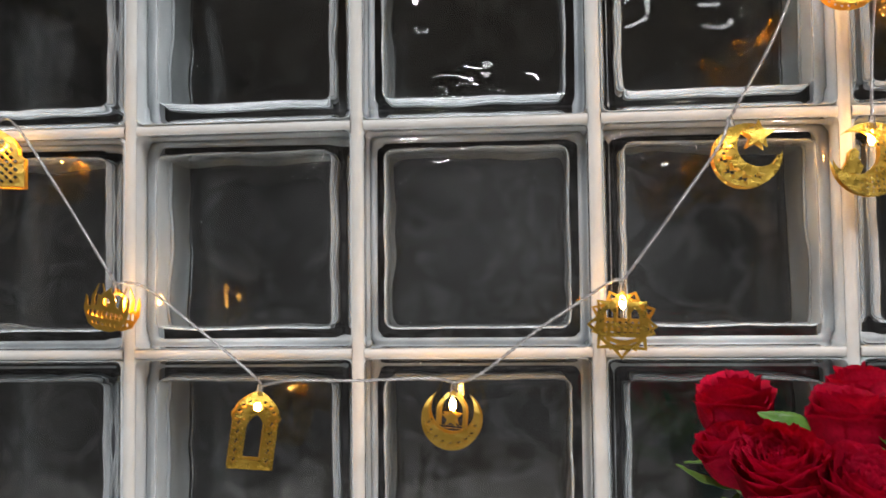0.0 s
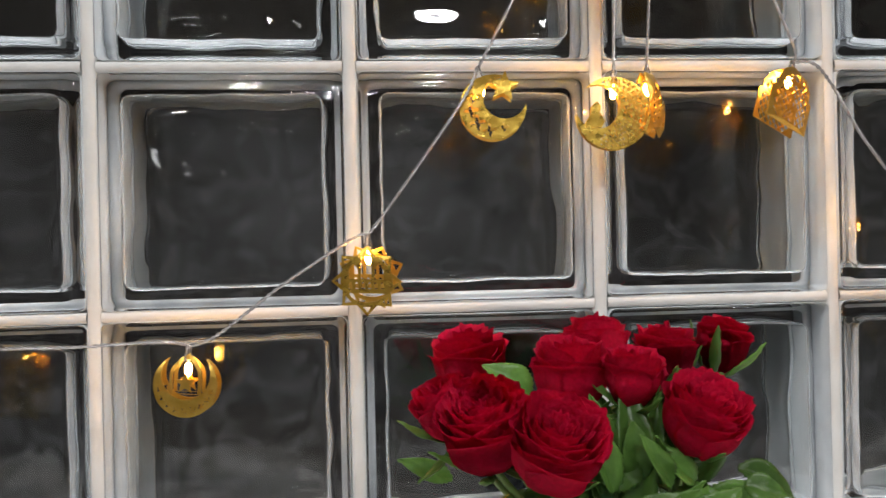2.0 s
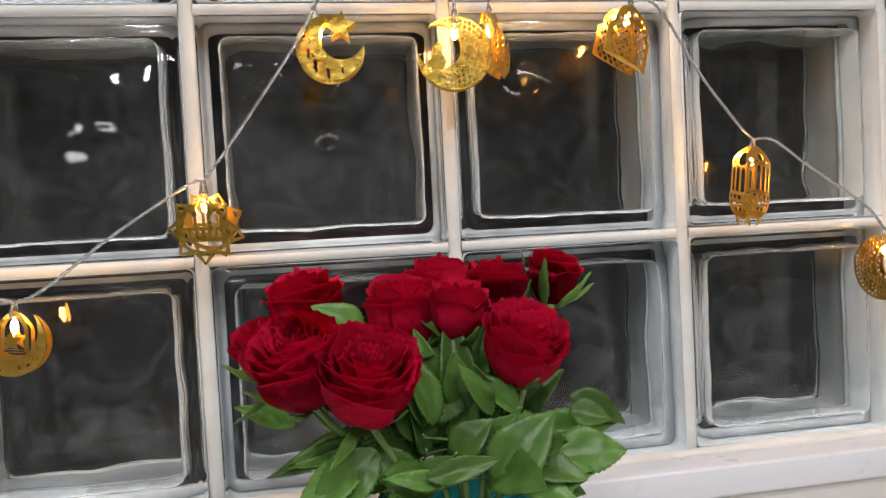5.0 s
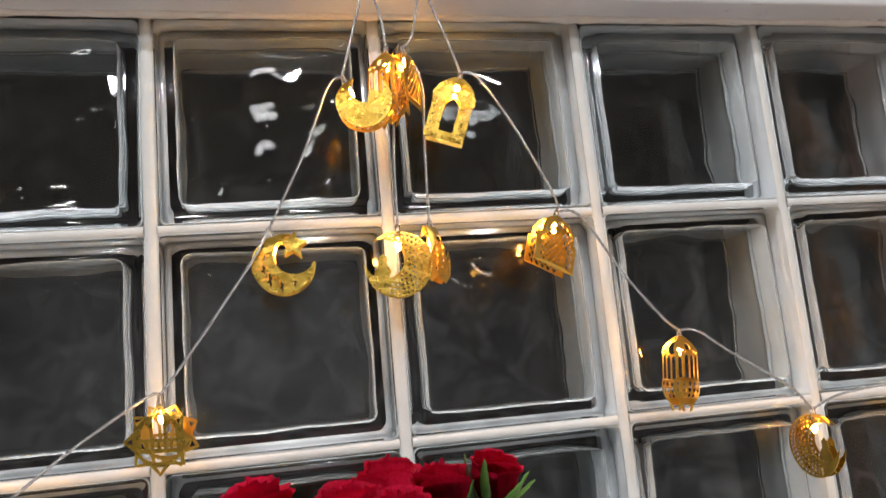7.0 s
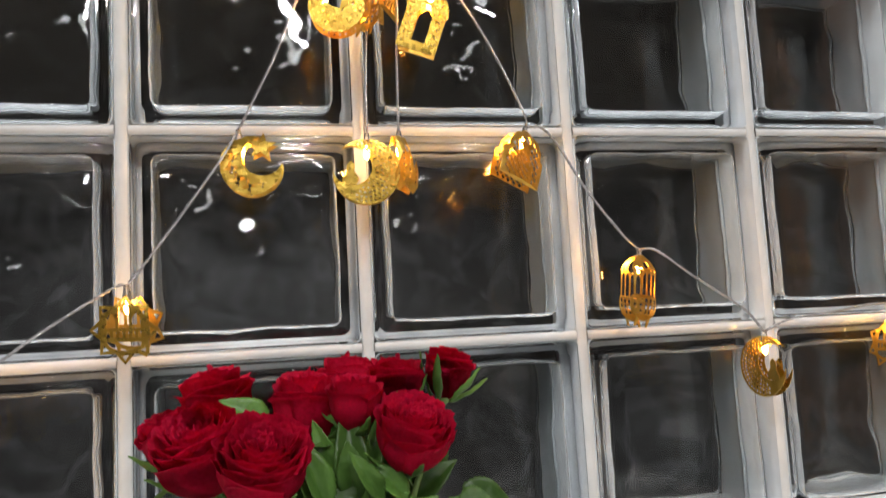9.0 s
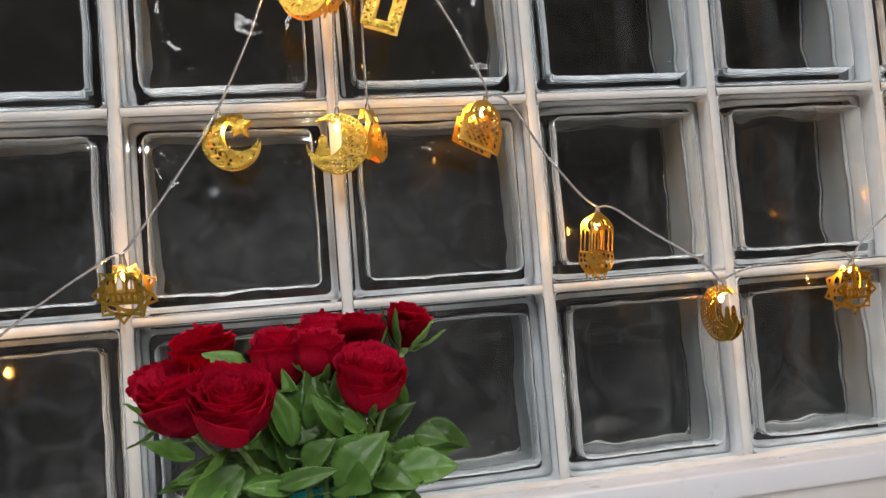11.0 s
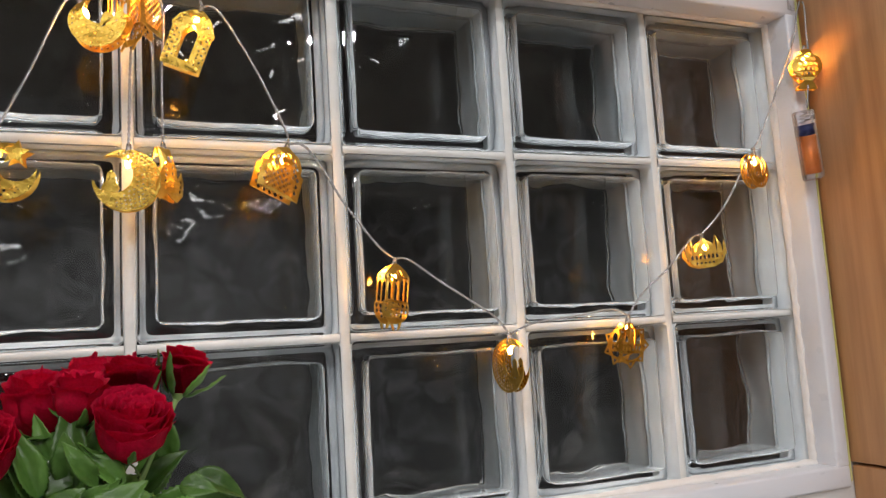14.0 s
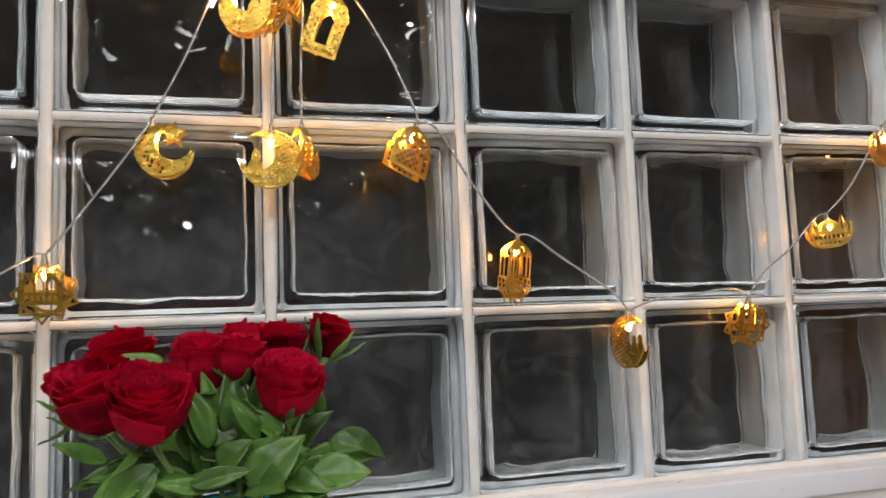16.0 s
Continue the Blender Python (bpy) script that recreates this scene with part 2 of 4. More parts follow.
def rounded(u, v, half, rc):
    """The unit square's point (u, v) on a square with rounded corners."""
    x, z = u * half, v * half
    dx, dz = abs(x) - (half - rc), abs(z) - (half - rc)
    if dx > 0 and dz > 0:
        a, b = dx / rc, dz / rc
        x = math.copysign(half - rc + rc * a * math.sqrt(1 - b * b / 2), x)
        z = math.copysign(half - rc + rc * b * math.sqrt(1 - a * a / 2), z)
    return x, z


def shell(bm, half, rc, front_y, back_y, n, inward, wob=None):
    """A closed pillow between two height fields, its faces turned in or out."""
    ts = []
    for i in range(n + 1):
        s = -1 + 2 * i / n
        ts.append(1.3 * s - 0.3 * s ** 3)
    sheets = []
    for fy in (front_y, back_y):
        sheet = []
        for v in ts:
            row = []
            for w in ts:
                x, z = rounded(w, v, half, rc)
                if wob:
                    x, z = x + wob(x, z, fy is back_y, 0) * abs(w) ** 4, z + wob(x, z, fy is back_y, 5) * abs(v) ** 4
                row.append(bm.verts.new((x, fy(x, z, half * (1 - max(abs(w), abs(v)))), z)))
            sheet.append(row)
        sheets.append(sheet)
    f, r = sheets

    def face(*q):
        bm.faces.new(q[::-1] if inward else q)

    for j in range(n):
        for i in range(n):
            face(f[j][i], f[j][i + 1], f[j + 1][i + 1], f[j + 1][i])
            face(r[j][i], r[j + 1][i], r[j + 1][i + 1], r[j][i + 1])
    for i in range(n):
        face(f[0][i + 1], f[0][i], r[0][i], r[0][i + 1])
        face(f[n][i], f[n][i + 1], r[n][i + 1], r[n][i])
        face(f[i][0], f[i + 1][0], r[i + 1][0], r[i][0])
        face(f[i + 1][n], f[i][n], r[i][n], r[i + 1][n])


DEEP, THICK, SIDE = 0.098, 0.0085, 0.0165


def block_mesh(seed):
    """A hollow pressed block: rounded outer body, rippled hollow inside."""
    bm = bmesh.new()

    def fillet(q, r):
        return r - math.sqrt(max(0.0, r * r - max(0.0, r - q) ** 2))

    def ease(q, a, b):
        k = min(1, max(0, (q - a) / (b - a)))
        return k * k * (3 - 2 * k)

    shell(bm, 0.0942, 0.006, lambda x, z, q: fillet(q, 0.0035) + ease(q, 0.014, 0.045) * (0.0031 * noise.noise((x * 12, z * 12, seed)) + 0.0001 * noise.noise((x * 30, z * 30, seed + 5))) - 0.0010 * ease(q, 0.0070, 0.0150), lambda x, z, q: DEEP - fillet(q, 0.0035), 60, False)
    h = 0.0942 - SIDE
    shell(bm, h, 0.009, lambda x, z, q: THICK + fillet(q, 0.0022) + ease(q, 0.0, 0.02) * (0.0018 * noise.noise((x * 14, z * 14, seed + 31)) + 0.0003 * noise.noise((x * 32, z * 32, seed + 40))), lambda x, z, q: DEEP - THICK - fillet(q, 0.005) + ease(q, 0.0, 0.02) * (0.0022 * noise.noise((x * 14, z * 14, seed + 57)) + 0.0004 * noise.noise((x * 32, z * 32, seed + 63))), 60, True, lambda x, z, far, k: (0.0030 if far else 0.0012) * (noise.noise((x * 24, z * 24, seed + 71 + k)) + 0.5 * noise.noise((x * 60, z * 60, seed + 77 + k))))
    return mesh_of("glass_block", bm, PANE)


def ring_mesh(name="edge_coat", mat=EDGE, prof=None):
    """The painted coat round a block's edge."""
    prof = prof or [(0.0934, 0.0040), (0.0934, DEEP - 0.0040), (0.0939, DEEP - 0.0040), (0.0939, 0.0040)]
    bm = bmesh.new()
    m, rc = 6, 0.006
    rings = []
    for r, y in prof:
        ring = []
        for cx, cz, a0 in ((1, 1, 0), (-1, 1, 90), (-1, -1, 180), (1, -1, 270)):
            for k in range(m + 1):
                a = radians(a0 + 90 * k / m)
                ring.append(bm.verts.new((cx * (r - rc) + rc * math.cos(a), y, cz * (r - rc) + rc * math.sin(a))))
        rings.append(ring)
    for a, b in zip(rings, rings[1:] + rings[:1]):
        for k in range(len(a)):
            bm.faces.new((a[k], a[(k + 1) % len(a)], b[(k + 1) % len(a)], b[k]))
    bmesh.ops.recalc_face_normals(bm, faces=bm.faces[:])
    return mesh_of(name, bm, mat)


RING = ring_mesh()
SEAM = ring_mesh("fused_seam", SEAMM, [(0.0928, 0.0450), (0.0852, 0.0455), (0.0852, 0.0495), (0.0928, 0.0500)])
BLOCKS = [block_mesh(s) for s in (2.3, 7.9, 13.1, 21.7)]
rng = random.Random(4)
for r in range(3):
    for c in range(8):
        block = part("glass_block", BLOCKS[rng.randrange(4)], None, window)
        block.matrix_basis = pose((c - 3.5) * PX + rng.uniform(-0.0008, 0.0008), rng.uniform(-0.0008, 0.0008), H1 + (0.5 - r) * PZ + rng.uniform(-0.0008, 0.0008), 0, rng.choice((0, 180)) + rng.uniform(-0.3, 0.3), 0) @ Matrix.Diagonal((1.021, 1, 1, 1))
        part("edge_coat", RING, None, block)
        part("fused_seam", SEAM, None, block)
        block.visible_shadow = False


def joint_mesh(length, width, seed):
    """A tooled mortar joint along x, slightly uneven."""
    n = max(4, int(length / 0.012))
    bm = bmesh.new()
    rings = []
    for i in range(n + 1):
        x = -length / 2 + length * i / n
        w = width / 2 * (1 + 0.04 * noise.noise((x * 30, seed, 1)))
        d = 0.0006 * noise.noise((x * 40, seed, 7))
        rings.append([bm.verts.new((x, y + d * (y < 0.005), z * w)) for y, z in ((0.098, -1), (0.0060, -1), (0.0042, -0.75), (0.0034, 0), (0.0042, 0.75), (0.0060, 1), (0.098, 1))])
    for a, b in zip(rings, rings[1:]):
        for k in range(7):
            bm.faces.new((a[k], b[k], b[(k + 1) % 7], a[(k + 1) % 7]))
    bmesh.ops.recalc_face_normals(bm, faces=bm.faces[:])
    return bm


JV, JH = PX - 0.1928, PZ - 0.1895
for k in range(9):
    j = part("mortar_joint", joint_mesh(TOP - BOT, JV, k * 3.3), MORTAR, window)
    j.matrix_basis = Matrix.Translation(((k - 4) * PX, 0, (TOP + BOT) / 2)) @ Matrix.Rotation(radians(-90), 4, "Y")
for z in (H1, H1 - PZ):
    for c in range(8):
        j = part("mortar_joint", joint_mesh(PX - JV, JH, c + z * 7), MORTAR, window)
        j.location = ((c - 3.5) * PX, 0, z)

# ---- ceiling downlights ----
for x, ly, power in LAMPS:
    d = tagged(new("ceiling_light"), "round recessed white ceiling downlight", "ceiling light", "ceiling downlights")
    d.location = (x, ly, CEIL)
    k = 0.72 if ly > -4 else 1.36
    part("rim", lathe_bm([(0.090 * k, 0.0), (0.090 * k, -0.006), (0.080 * k, -0.008), (0.077 * k, -0.002)], 32), STEEL, d)
    part("lens", lathe_bm([(0.077 * k, -0.004), (0.001, -0.004)], 32), LAMPM, d)
    lamp = new("downlight_lamp", bpy.data.lights.new("downlight_lamp", "AREA"))
    lamp.data.shape, lamp.data.size, lamp.data.energy, lamp.data.color = "DISK", 0.11 if ly > -4 else 0.22, power, (0.985, 0.968, 1.0)
    lamp.location = (x, ly, CEIL - 0.012)
    tagged(lamp, kind="structure")

# ---- worktop and oak cabinet ----
top = structure("worktop", box_bm((-2.2, -0.62, 0.887), (0.905, WALL, 0.937), 0.012, 4), WORKTOP, "white laminate kitchen worktop with a rounded edge", "worktop", True)
structure("base_panel", box_bm((-2.2, -0.56, 0.0), (0.89, WALL - 0.002, 0.887)), ROOM, "plain closed base units under the worktop", "cabinet")
cab = tagged(new("wall_cabinet"), "oak veneered wall cabinet end panel beside the window", "cabinet")
cab.location = (W + CW + 0.006, WALL, 1.055)
part("side_panel", box_bm((0, -0.36, 0.006), (0.018, -0.0005, 1.25), 0.0012), OAK, cab, "oak end panel with vertical grain")
part("body", box_bm((0.019, -0.34, 0.01), (0.60, -0.0005, 1.25)), OAK, cab)
part("light_rail", box_bm((0.001, -0.35, -0.048), (0.60, -0.0005, 0.002), 0.003), OAK, cab)
structure("upstand", box_bm((0.44, -0.070, 0.9375), (0.864, WALL - 0.0005, 0.974), 0.010, 4), GLOSS, "white rounded upstand strip along the worktop", "trim", True)

# ---- string of lights ----
def circle(cx, cz, r, n=28, a0=0.0, sx=1.0):
    return [(cx + r * sx * math.cos(a0 + 2 * math.pi * k / n), cz + r * math.sin(a0 + 2 * math.pi * k / n)) for k in range(n)]


def star(cx, cz, r, r2, n=5, turn=90):
    return [(cx + (r if k % 2 == 0 else r2) * math.cos(radians(turn) + math.pi * k / n), cz + (r if k % 2 == 0 else r2) * math.sin(radians(turn) + math.pi * k / n)) for k in range(2 * n)]


def crescent(cx, cz, R, r, ox, oz, n=40):
    """A crescent: the disc R less the disc r shifted by (ox, oz)."""
    d = math.hypot(ox, oz)
    base = math.atan2(oz, ox)
    ca = (d * d + R * R - r * r) / (2 * d * R)
    A = math.acos(max(-1, min(1, ca)))
    cb = (d * d + r * r - R * R) / (2 * d * r)
    B = math.acos(max(-1, min(1, cb)))
    out = [(cx + R * math.cos(base + A + (2 * math.pi - 2 * A) * k / n), cz + R * math.sin(base + A + (2 * math.pi - 2 * A) * k / n)) for k in range(n + 1)]
    lo = -(math.pi - B)
    inn = []
    for k in range(1, n):
        t = lo - (2 * math.pi + 2 * lo) * k / n
        inn.append((cx + ox + r * math.cos(base + t), cz + oz + r * math.sin(base + t)))
    return out + inn


def arch(cx, z0, w, h, n=14, point=0.25):
    """An upright opening with a pointed round top."""
    r = w / 2
    pts = [(cx - r, z0), (cx + r, z0)]
    for k in range(n + 1):
        a = math.pi * k / n
        pts.append((cx + r * math.cos(a), z0 + h - r + r * math.sin(a) * (1 + point * math.sin(a) ** 6)))
    return pts


def clover(cx, cz, r):
    return [(cx + r * (0.62 + 0.38 * math.cos(4 * a)) * math.cos(a), cz + r * (0.62 + 0.38 * math.cos(4 * a)) * math.sin(a)) for a in [2 * math.pi * k / 24 for k in range(24)]]


def plate(name, loops, y, bulge=0.0, mat=GOLD, thick=0.0004, foot=1.0):
    """A thin sheet cut to the first loops, with the further ones as holes, standing at y."""
    half = max(abs(x) for x, z in loops[0])
    top, low = max(z for x, z in loops[0]), min(z for x, z in loops[0])
    cu = bpy.data.curves.new(name, "CURVE")
    cu.dimensions, cu.fill_mode, cu.extrude = "2D", "BOTH", thick
    for loop in loops:
        s = cu.splines.new("POLY")
        s.points.add(len(loop) - 1)
        for p, (x, z) in zip(s.points, loop):
            p.co = (x, z, 0, 1)
        s.use_cyclic_u = True
    tmp = bpy.data.objects.new(name, cu)
    scene.collection.objects.link(tmp)
    me = bpy.data.meshes.new_from_object(tmp.evaluated_get(bpy.context.evaluated_depsgraph_get()))
    bpy.data.objects.remove(tmp)
    bpy.data.curves.remove(cu)
    me.name = name
    for v in me.vertices:
        x, z, d = v.co
        k = 1 - min(1.0, (x / half) ** 2)
        q = (top - z) / (top - low)
        pinch = (0.22 + 0.78 * math.sin(min(1.0, q / 0.30) * math.pi / 2)) * (1 - (1 - foot) * max(0.0, (q - 0.6) / 0.4) ** 2)
        v.co = (x, y * (1 - bulge + bulge * k) * pinch + d, z)
    me.materials.clear()
    me.materials.append(mat)
    return me


def holes_along(pts, r):
    return [circle(x, z, r, 8) for x, z in pts]


def inside(p, loop):
    hit = False
    for (x1, z1), (x2, z2) in zip(loop, loop[1:] + loop[:1]):
        if (z1 > p[1]) != (z2 > p[1]) and p[0] < (x2 - x1) * (p[1] - z1) / (z2 - z1) + x1:
            hit = not hit
    return hit


def d_lantern(w=0.035, h=0.058):
    """An arched lantern: a dome, a doorway and rows of small cut-outs."""
    z1 = -0.006
    r, sh = w / 2, z1 - h * 0.30
    out = [(-r, z1 - h), (r, z1 - h), (r, sh - 0.003), (r + 0.0016, sh - 0.0015), (r + 0.0016, sh + 0.001)]
    out += [(r * math.cos(a), sh + (h * 0.27) * math.sin(a) ** 0.85 + 0.004 * math.sin(a) ** 9) for a in [math.pi * k / 16 for k in range(1, 16)]]
    out += [(-r - 0.0016, sh + 0.001), (-r - 0.0016, sh - 0.0015), (-r, sh - 0.003)]
    loops = [out, arch(0, z1 - h + 0.0075, w * 0.38, h * 0.55, point=0.45)]
    for k in range(7):
        a = radians(18 + 24 * k)
        loops.append(circle(r * 0.80 * math.cos(a), sh + h * 0.205 * math.sin(a), 0.0019, 7))
    for s in (-1, 1):
        for i in range(5):
            loops.append(star(s * w * 0.365, z1 - h + 0.0062 + i * 0.0072, 0.0031, 0.0015, 4, 90))
            loops.append(circle(s * w * 0.445, z1 - h + 0.0098 + i * 0.0072, 0.0013, 6))
            loops.append(circle(s * w * 0.27, z1 - h + 0.0098 + i * 0.0072, 0.0011, 6))
    return loops


def d_tall_lantern(w=0.034, h=0.066):
    """A cage lantern: pointed dome, tall slits, a pierced bulb below and two tapered feet."""
    z1 = -0.005
    r = w / 2
    half = [(0.10, 0.0), (0.30, 0.035), (0.62, 0.10), (0.86, 0.17), (0.92, 0.23), (0.86, 0.25), (0.82, 0.58), (0.92, 0.60), (1.0, 0.67), (0.98, 0.75), (0.80, 0.83), (0.52, 0.88), (0.50, 0.99), (0.38, 1.0), (0.30, 0.90), (0.16, 0.92)]
    loops = [[(x * r, z1 - h * q) for x, q in half] + [(-x * r, z1 - h * q) for x, q in reversed(half)]]
    for i in range(4):
        loops.append(arch((-0.585 + 0.39 * i) * r, z1 - h * 0.575, r * 0.30, h * 0.31, 6))
    for i in range(5):
        loops.append(star((-0.64 + 0.32 * i) * r, z1 - h * 0.215, 0.0025, 0.0012, 4, 90))
        loops.append(circle((-0.76 + 0.38 * i) * r, z1 - h * 0.645, 0.0023, 7))
        loops.append(circle((-0.72 + 0.36 * i) * r, z1 - h * 0.725, 0.0023, 7))
        if 0 < i < 4:
            loops.append(circle((-0.64 + 0.32 * i) * r, z1 - h * 0.155, 0.0020, 7))
            loops.append(circle((-0.64 + 0.32 * i) * r, z1 - h * 0.80, 0.0020, 7))
    return loops


def d_star_moon(R=0.0250):
    """A thick crescent with a small star held at its upper tip and flower holes."""
    cx, cz = R * 0.26, -0.007 - R * 0.96
    loops = [crescent(cx, cz, R, R * 0.66, R * 0.40, R * 0.22)]
    for a, r in ((148, 0.0044), (182, 0.0058), (218, 0.0066), (254, 0.0058), (288, 0.0040)):
        rad = R * 0.66 if a < 240 else R * 0.72
        loops.append(clover(cx + rad * math.cos(radians(a)) * 1.02, cz + rad * math.sin(radians(a)), r))
    loops.append(star(cx + R * 0.42, cz + R * 0.56, R * 0.50, R * 0.22, 5, 75))
    return loops


def d_dotted_moon(R=0.0235):
    """A broad crescent open to one side of its top, pierced all over with dots."""
    cx, cz = R * 0.30, -0.006 - R * 0.98
    ox, oz, r = R * 0.30, R * 0.42, R * 0.62
    loops = [crescent(cx, cz, R, r, ox, oz)]
    for ring, n in ((0.86, 26), (0.68, 18), (0.50, 12)):
        for k in range(n):
            a = 2 * math.pi * k / n
            x, z = R * ring * math.cos(a), R * ring * math.sin(a)
            if math.hypot(x - ox, z - oz) > r + 0.0024:
                loops.append(circle(cx + x, cz + z, 0.0011, 6, k))
    loops.append([(cx - R * 0.05, cz - R * 0.30), (cx + R * 0.62, cz - R * 0.30), (cx + R * 0.60, cz + R * 0.02), (cx + R * 0.42, cz + R * 0.22), (cx + R * 0.20, cz + R * 0.04)])
    return loops


def d_deep_moon(R=0.0285):
    """A fretted crescent with a rounded solid shape sitting at its tip."""
    cz = -0.004 - R
    ox, oz, ri = -R * 0.42, R * 0.16, R * 0.60
    loops = [crescent(0, cz, R, ri, ox, oz)]
    for ring, n, r in ((0.885, 40, 0.0014), (0.755, 34, 0.00155), (0.62, 27, 0.0016), (0.48, 20, 0.0016), (0.34, 14, 0.0015)):
        for k in range(n):
            a = 2 * math.pi * (k + 0.5 * (ring in (0.755, 0.48))) / n
            x, z = R * ring * math.cos(a), R * ring * math.sin(a)
            if math.hypot(x - ox, z - oz) > ri + r + 0.0007 and not (x < -R * 0.30 and z < 0):
                loops.append(circle(x, cz + z, r, 6, k))
    c = R * 0.02
    body = [(-R * 0.72, cz - R * 0.40 - c), (-R * 0.30, cz - R * 0.40 - c), (-R * 0.22, cz - R * 0.22), (-R * 0.36, cz + R * 0.00), (-R * 0.34, cz + R * 0.18), (-R * 0.46, cz + R * 0.30), (-R * 0.58, cz + R * 0.18), (-R * 0.60, cz - R * 0.06), (-R * 0.72, cz - R * 0.26)]
    loops.append(body)
    return loops


def d_star(R=0.0265, turn=90):
    """An eight-pointed star with a domed row of windows cut in it."""
    cz = -0.006 - R
    loops = [star(0, cz, R, R * 0.74, 8, turn)]
    for k in range(8):
        a = radians(turn + 45 * k)
        u, n = (math.cos(a), math.sin(a)), (-math.sin(a), math.cos(a))
        loops.append([(R * (0.90 * u[0]), cz + R * (0.90 * u[1])), (R * (0.73 * u[0] + 0.11 * n[0]), cz + R * (0.73 * u[1] + 0.11 * n[1])), (R * (0.73 * u[0] - 0.11 * n[0]), cz + R * (0.73 * u[1] - 0.11 * n[1]))])
    for x, w, h in ((-0.36, 0.26, 0.36), (0.0, 0.30, 0.66), (0.36, 0.26, 0.36)):
        loops.append(arch(R * x, cz + R * 0.06, R * w, R * h, 8, 0.5))
    for i in range(6):
        loops.append(arch(R * (-0.45 + 0.18 * i), cz - R * 0.22, R * 0.10, R * 0.19, 5))
    loops.append([(R * 0.50 * math.cos(a), cz - R * 0.34 + R * 0.26 * math.sin(a)) for a in [math.pi + math.pi * k / 12 for k in range(13)]])
    return loops


def d_ring_moon(R=0.0232):
    """A crescent almost closed at the top, with a small star in an arch inside."""
    cz = -0.004 - R
    loops = [crescent(0, cz, R, R * 0.76, 0.0, R * 0.32)]
    for k in range(9):
        a = radians(192 + 156 * k / 8)
        loops.append(star(R * 0.80 * math.cos(a), cz + R * 0.80 * math.sin(a), 0.0030, 0.0013, 4, 45))
    return loops + [arch(0, cz - R * 0.36, R * 1.0, R * 1.15, 12, 0.3), arch(0, cz - R * 0.26, R * 0.78, R * 0.94, 12, 0.3), star(0, cz + R * 0.06, R * 0.34, R * 0.15)]


def d_mosque(w=0.046, h=0.050):
    """A pointed house shape pierced by a diagonal lattice."""
    z1, r = -0.004, w / 2
    out = [(-r, z1 - h), (r, z1 - h), (r, z1 - h * 0.50), (r * 0.80, z1 - h * 0.46), (r * 0.78, z1 - h * 0.32), (r * 0.55, z1 - h * 0.15), (r * 0.20, z1 - h * 0.05), (r * 0.08, z1), (-r * 0.08, z1), (-r * 0.20, z1 - h * 0.05), (-r * 0.55, z1 - h * 0.15), (-r * 0.78, z1 - h * 0.32), (-r * 0.80, z1 - h * 0.46), (-r, z1 - h * 0.50)]
    loops = [out]
    step = 0.0066
    for j in range(-9, 10):
        for i in range(-9, 10):
            x, z = (i + 0.5 * (j % 2)) * step, z1 - h * 0.52 + j * step * 0.5
            cell = [(x + 0.0026, z), (x, z + 0.0026), (x - 0.0026, z), (x, z - 0.0026)]
            if all(inside((px + sx * 0.0011, pz + sz * 0.0011), out) for px, pz in cell for sx in (-1, 1) for sz in (-1, 1)):
                loops.append(cell)
    return loops


def d_ship(w=0.050):
    """A low city shape with spires over a curved hull."""
    r = w / 2
    out = [(-r, -0.024), (-r * 0.72, -0.035), (-r * 0.3, -0.039), (r * 0.3, -0.039), (r * 0.72, -0.035), (r * 0.98, -0.024), (r * 0.98, -0.014), (r * 0.92, -0.009), (r * 0.86, -0.014), (r * 0.84, -0.021), (r * 0.72, -0.021), (r * 0.70, -0.012), (r * 0.64, -0.001), (r * 0.58, -0.012), (r * 0.56, -0.020)]
    out += [(r * 0.42 * math.cos(a), -0.018 + 0.011 * math.sin(a) + (0.003 if k == 5 else 0)) for k, a in enumerate(math.pi * k / 10 for k in range(11))]
    out += [(-r * 0.54, -0.020), (-r * 0.56, -0.013), (-r * 0.62, -0.002), (-r * 0.68, -0.013), (-r * 0.70, -0.021), (-r * 0.84, -0.021), (-r * 0.88, -0.015), (-r * 0.94, -0.012)]
    loops = [out]
    for i in range(8):
        loops.append(arch(r * (-0.7 + 0.2 * i), -0.0288, 0.0036, 0.0056, 5))
    for i in range(6):
        loops.append(circle(r * (-0.5 + 0.2 * i), -0.0332, 0.0017, 7))
    return loops + [arch(-r * 0.20, -0.0215, 0.0062, 0.0105, 6), arch(r * 0.20, -0.0215, 0.0062, 0.0105, 6)]


def d_goblet():
    """A round lantern bowl on a stem, filled with ring cut-outs."""
    prof = [(0.003, -0.004), (0.007, -0.007), (0.006, -0.011), (0.015, -0.017), (0.0195, -0.026), (0.017, -0.036), (0.009, -0.044), (0.005, -0.048), (0.012, -0.056), (0.012, -0.058)]
    loops = [[(x, z) for x, z in prof] + [(-x, z) for x, z in reversed(prof)]]
    for j, (n, w) in enumerate(((3, 0.020), (4, 0.027), (4, 0.028), (3, 0.019))):
        for i in range(n):
            loops.append(circle((i - (n - 1) / 2) * w / n, -0.0205 - j * 0.0063, 0.0025, 8))
    return loops


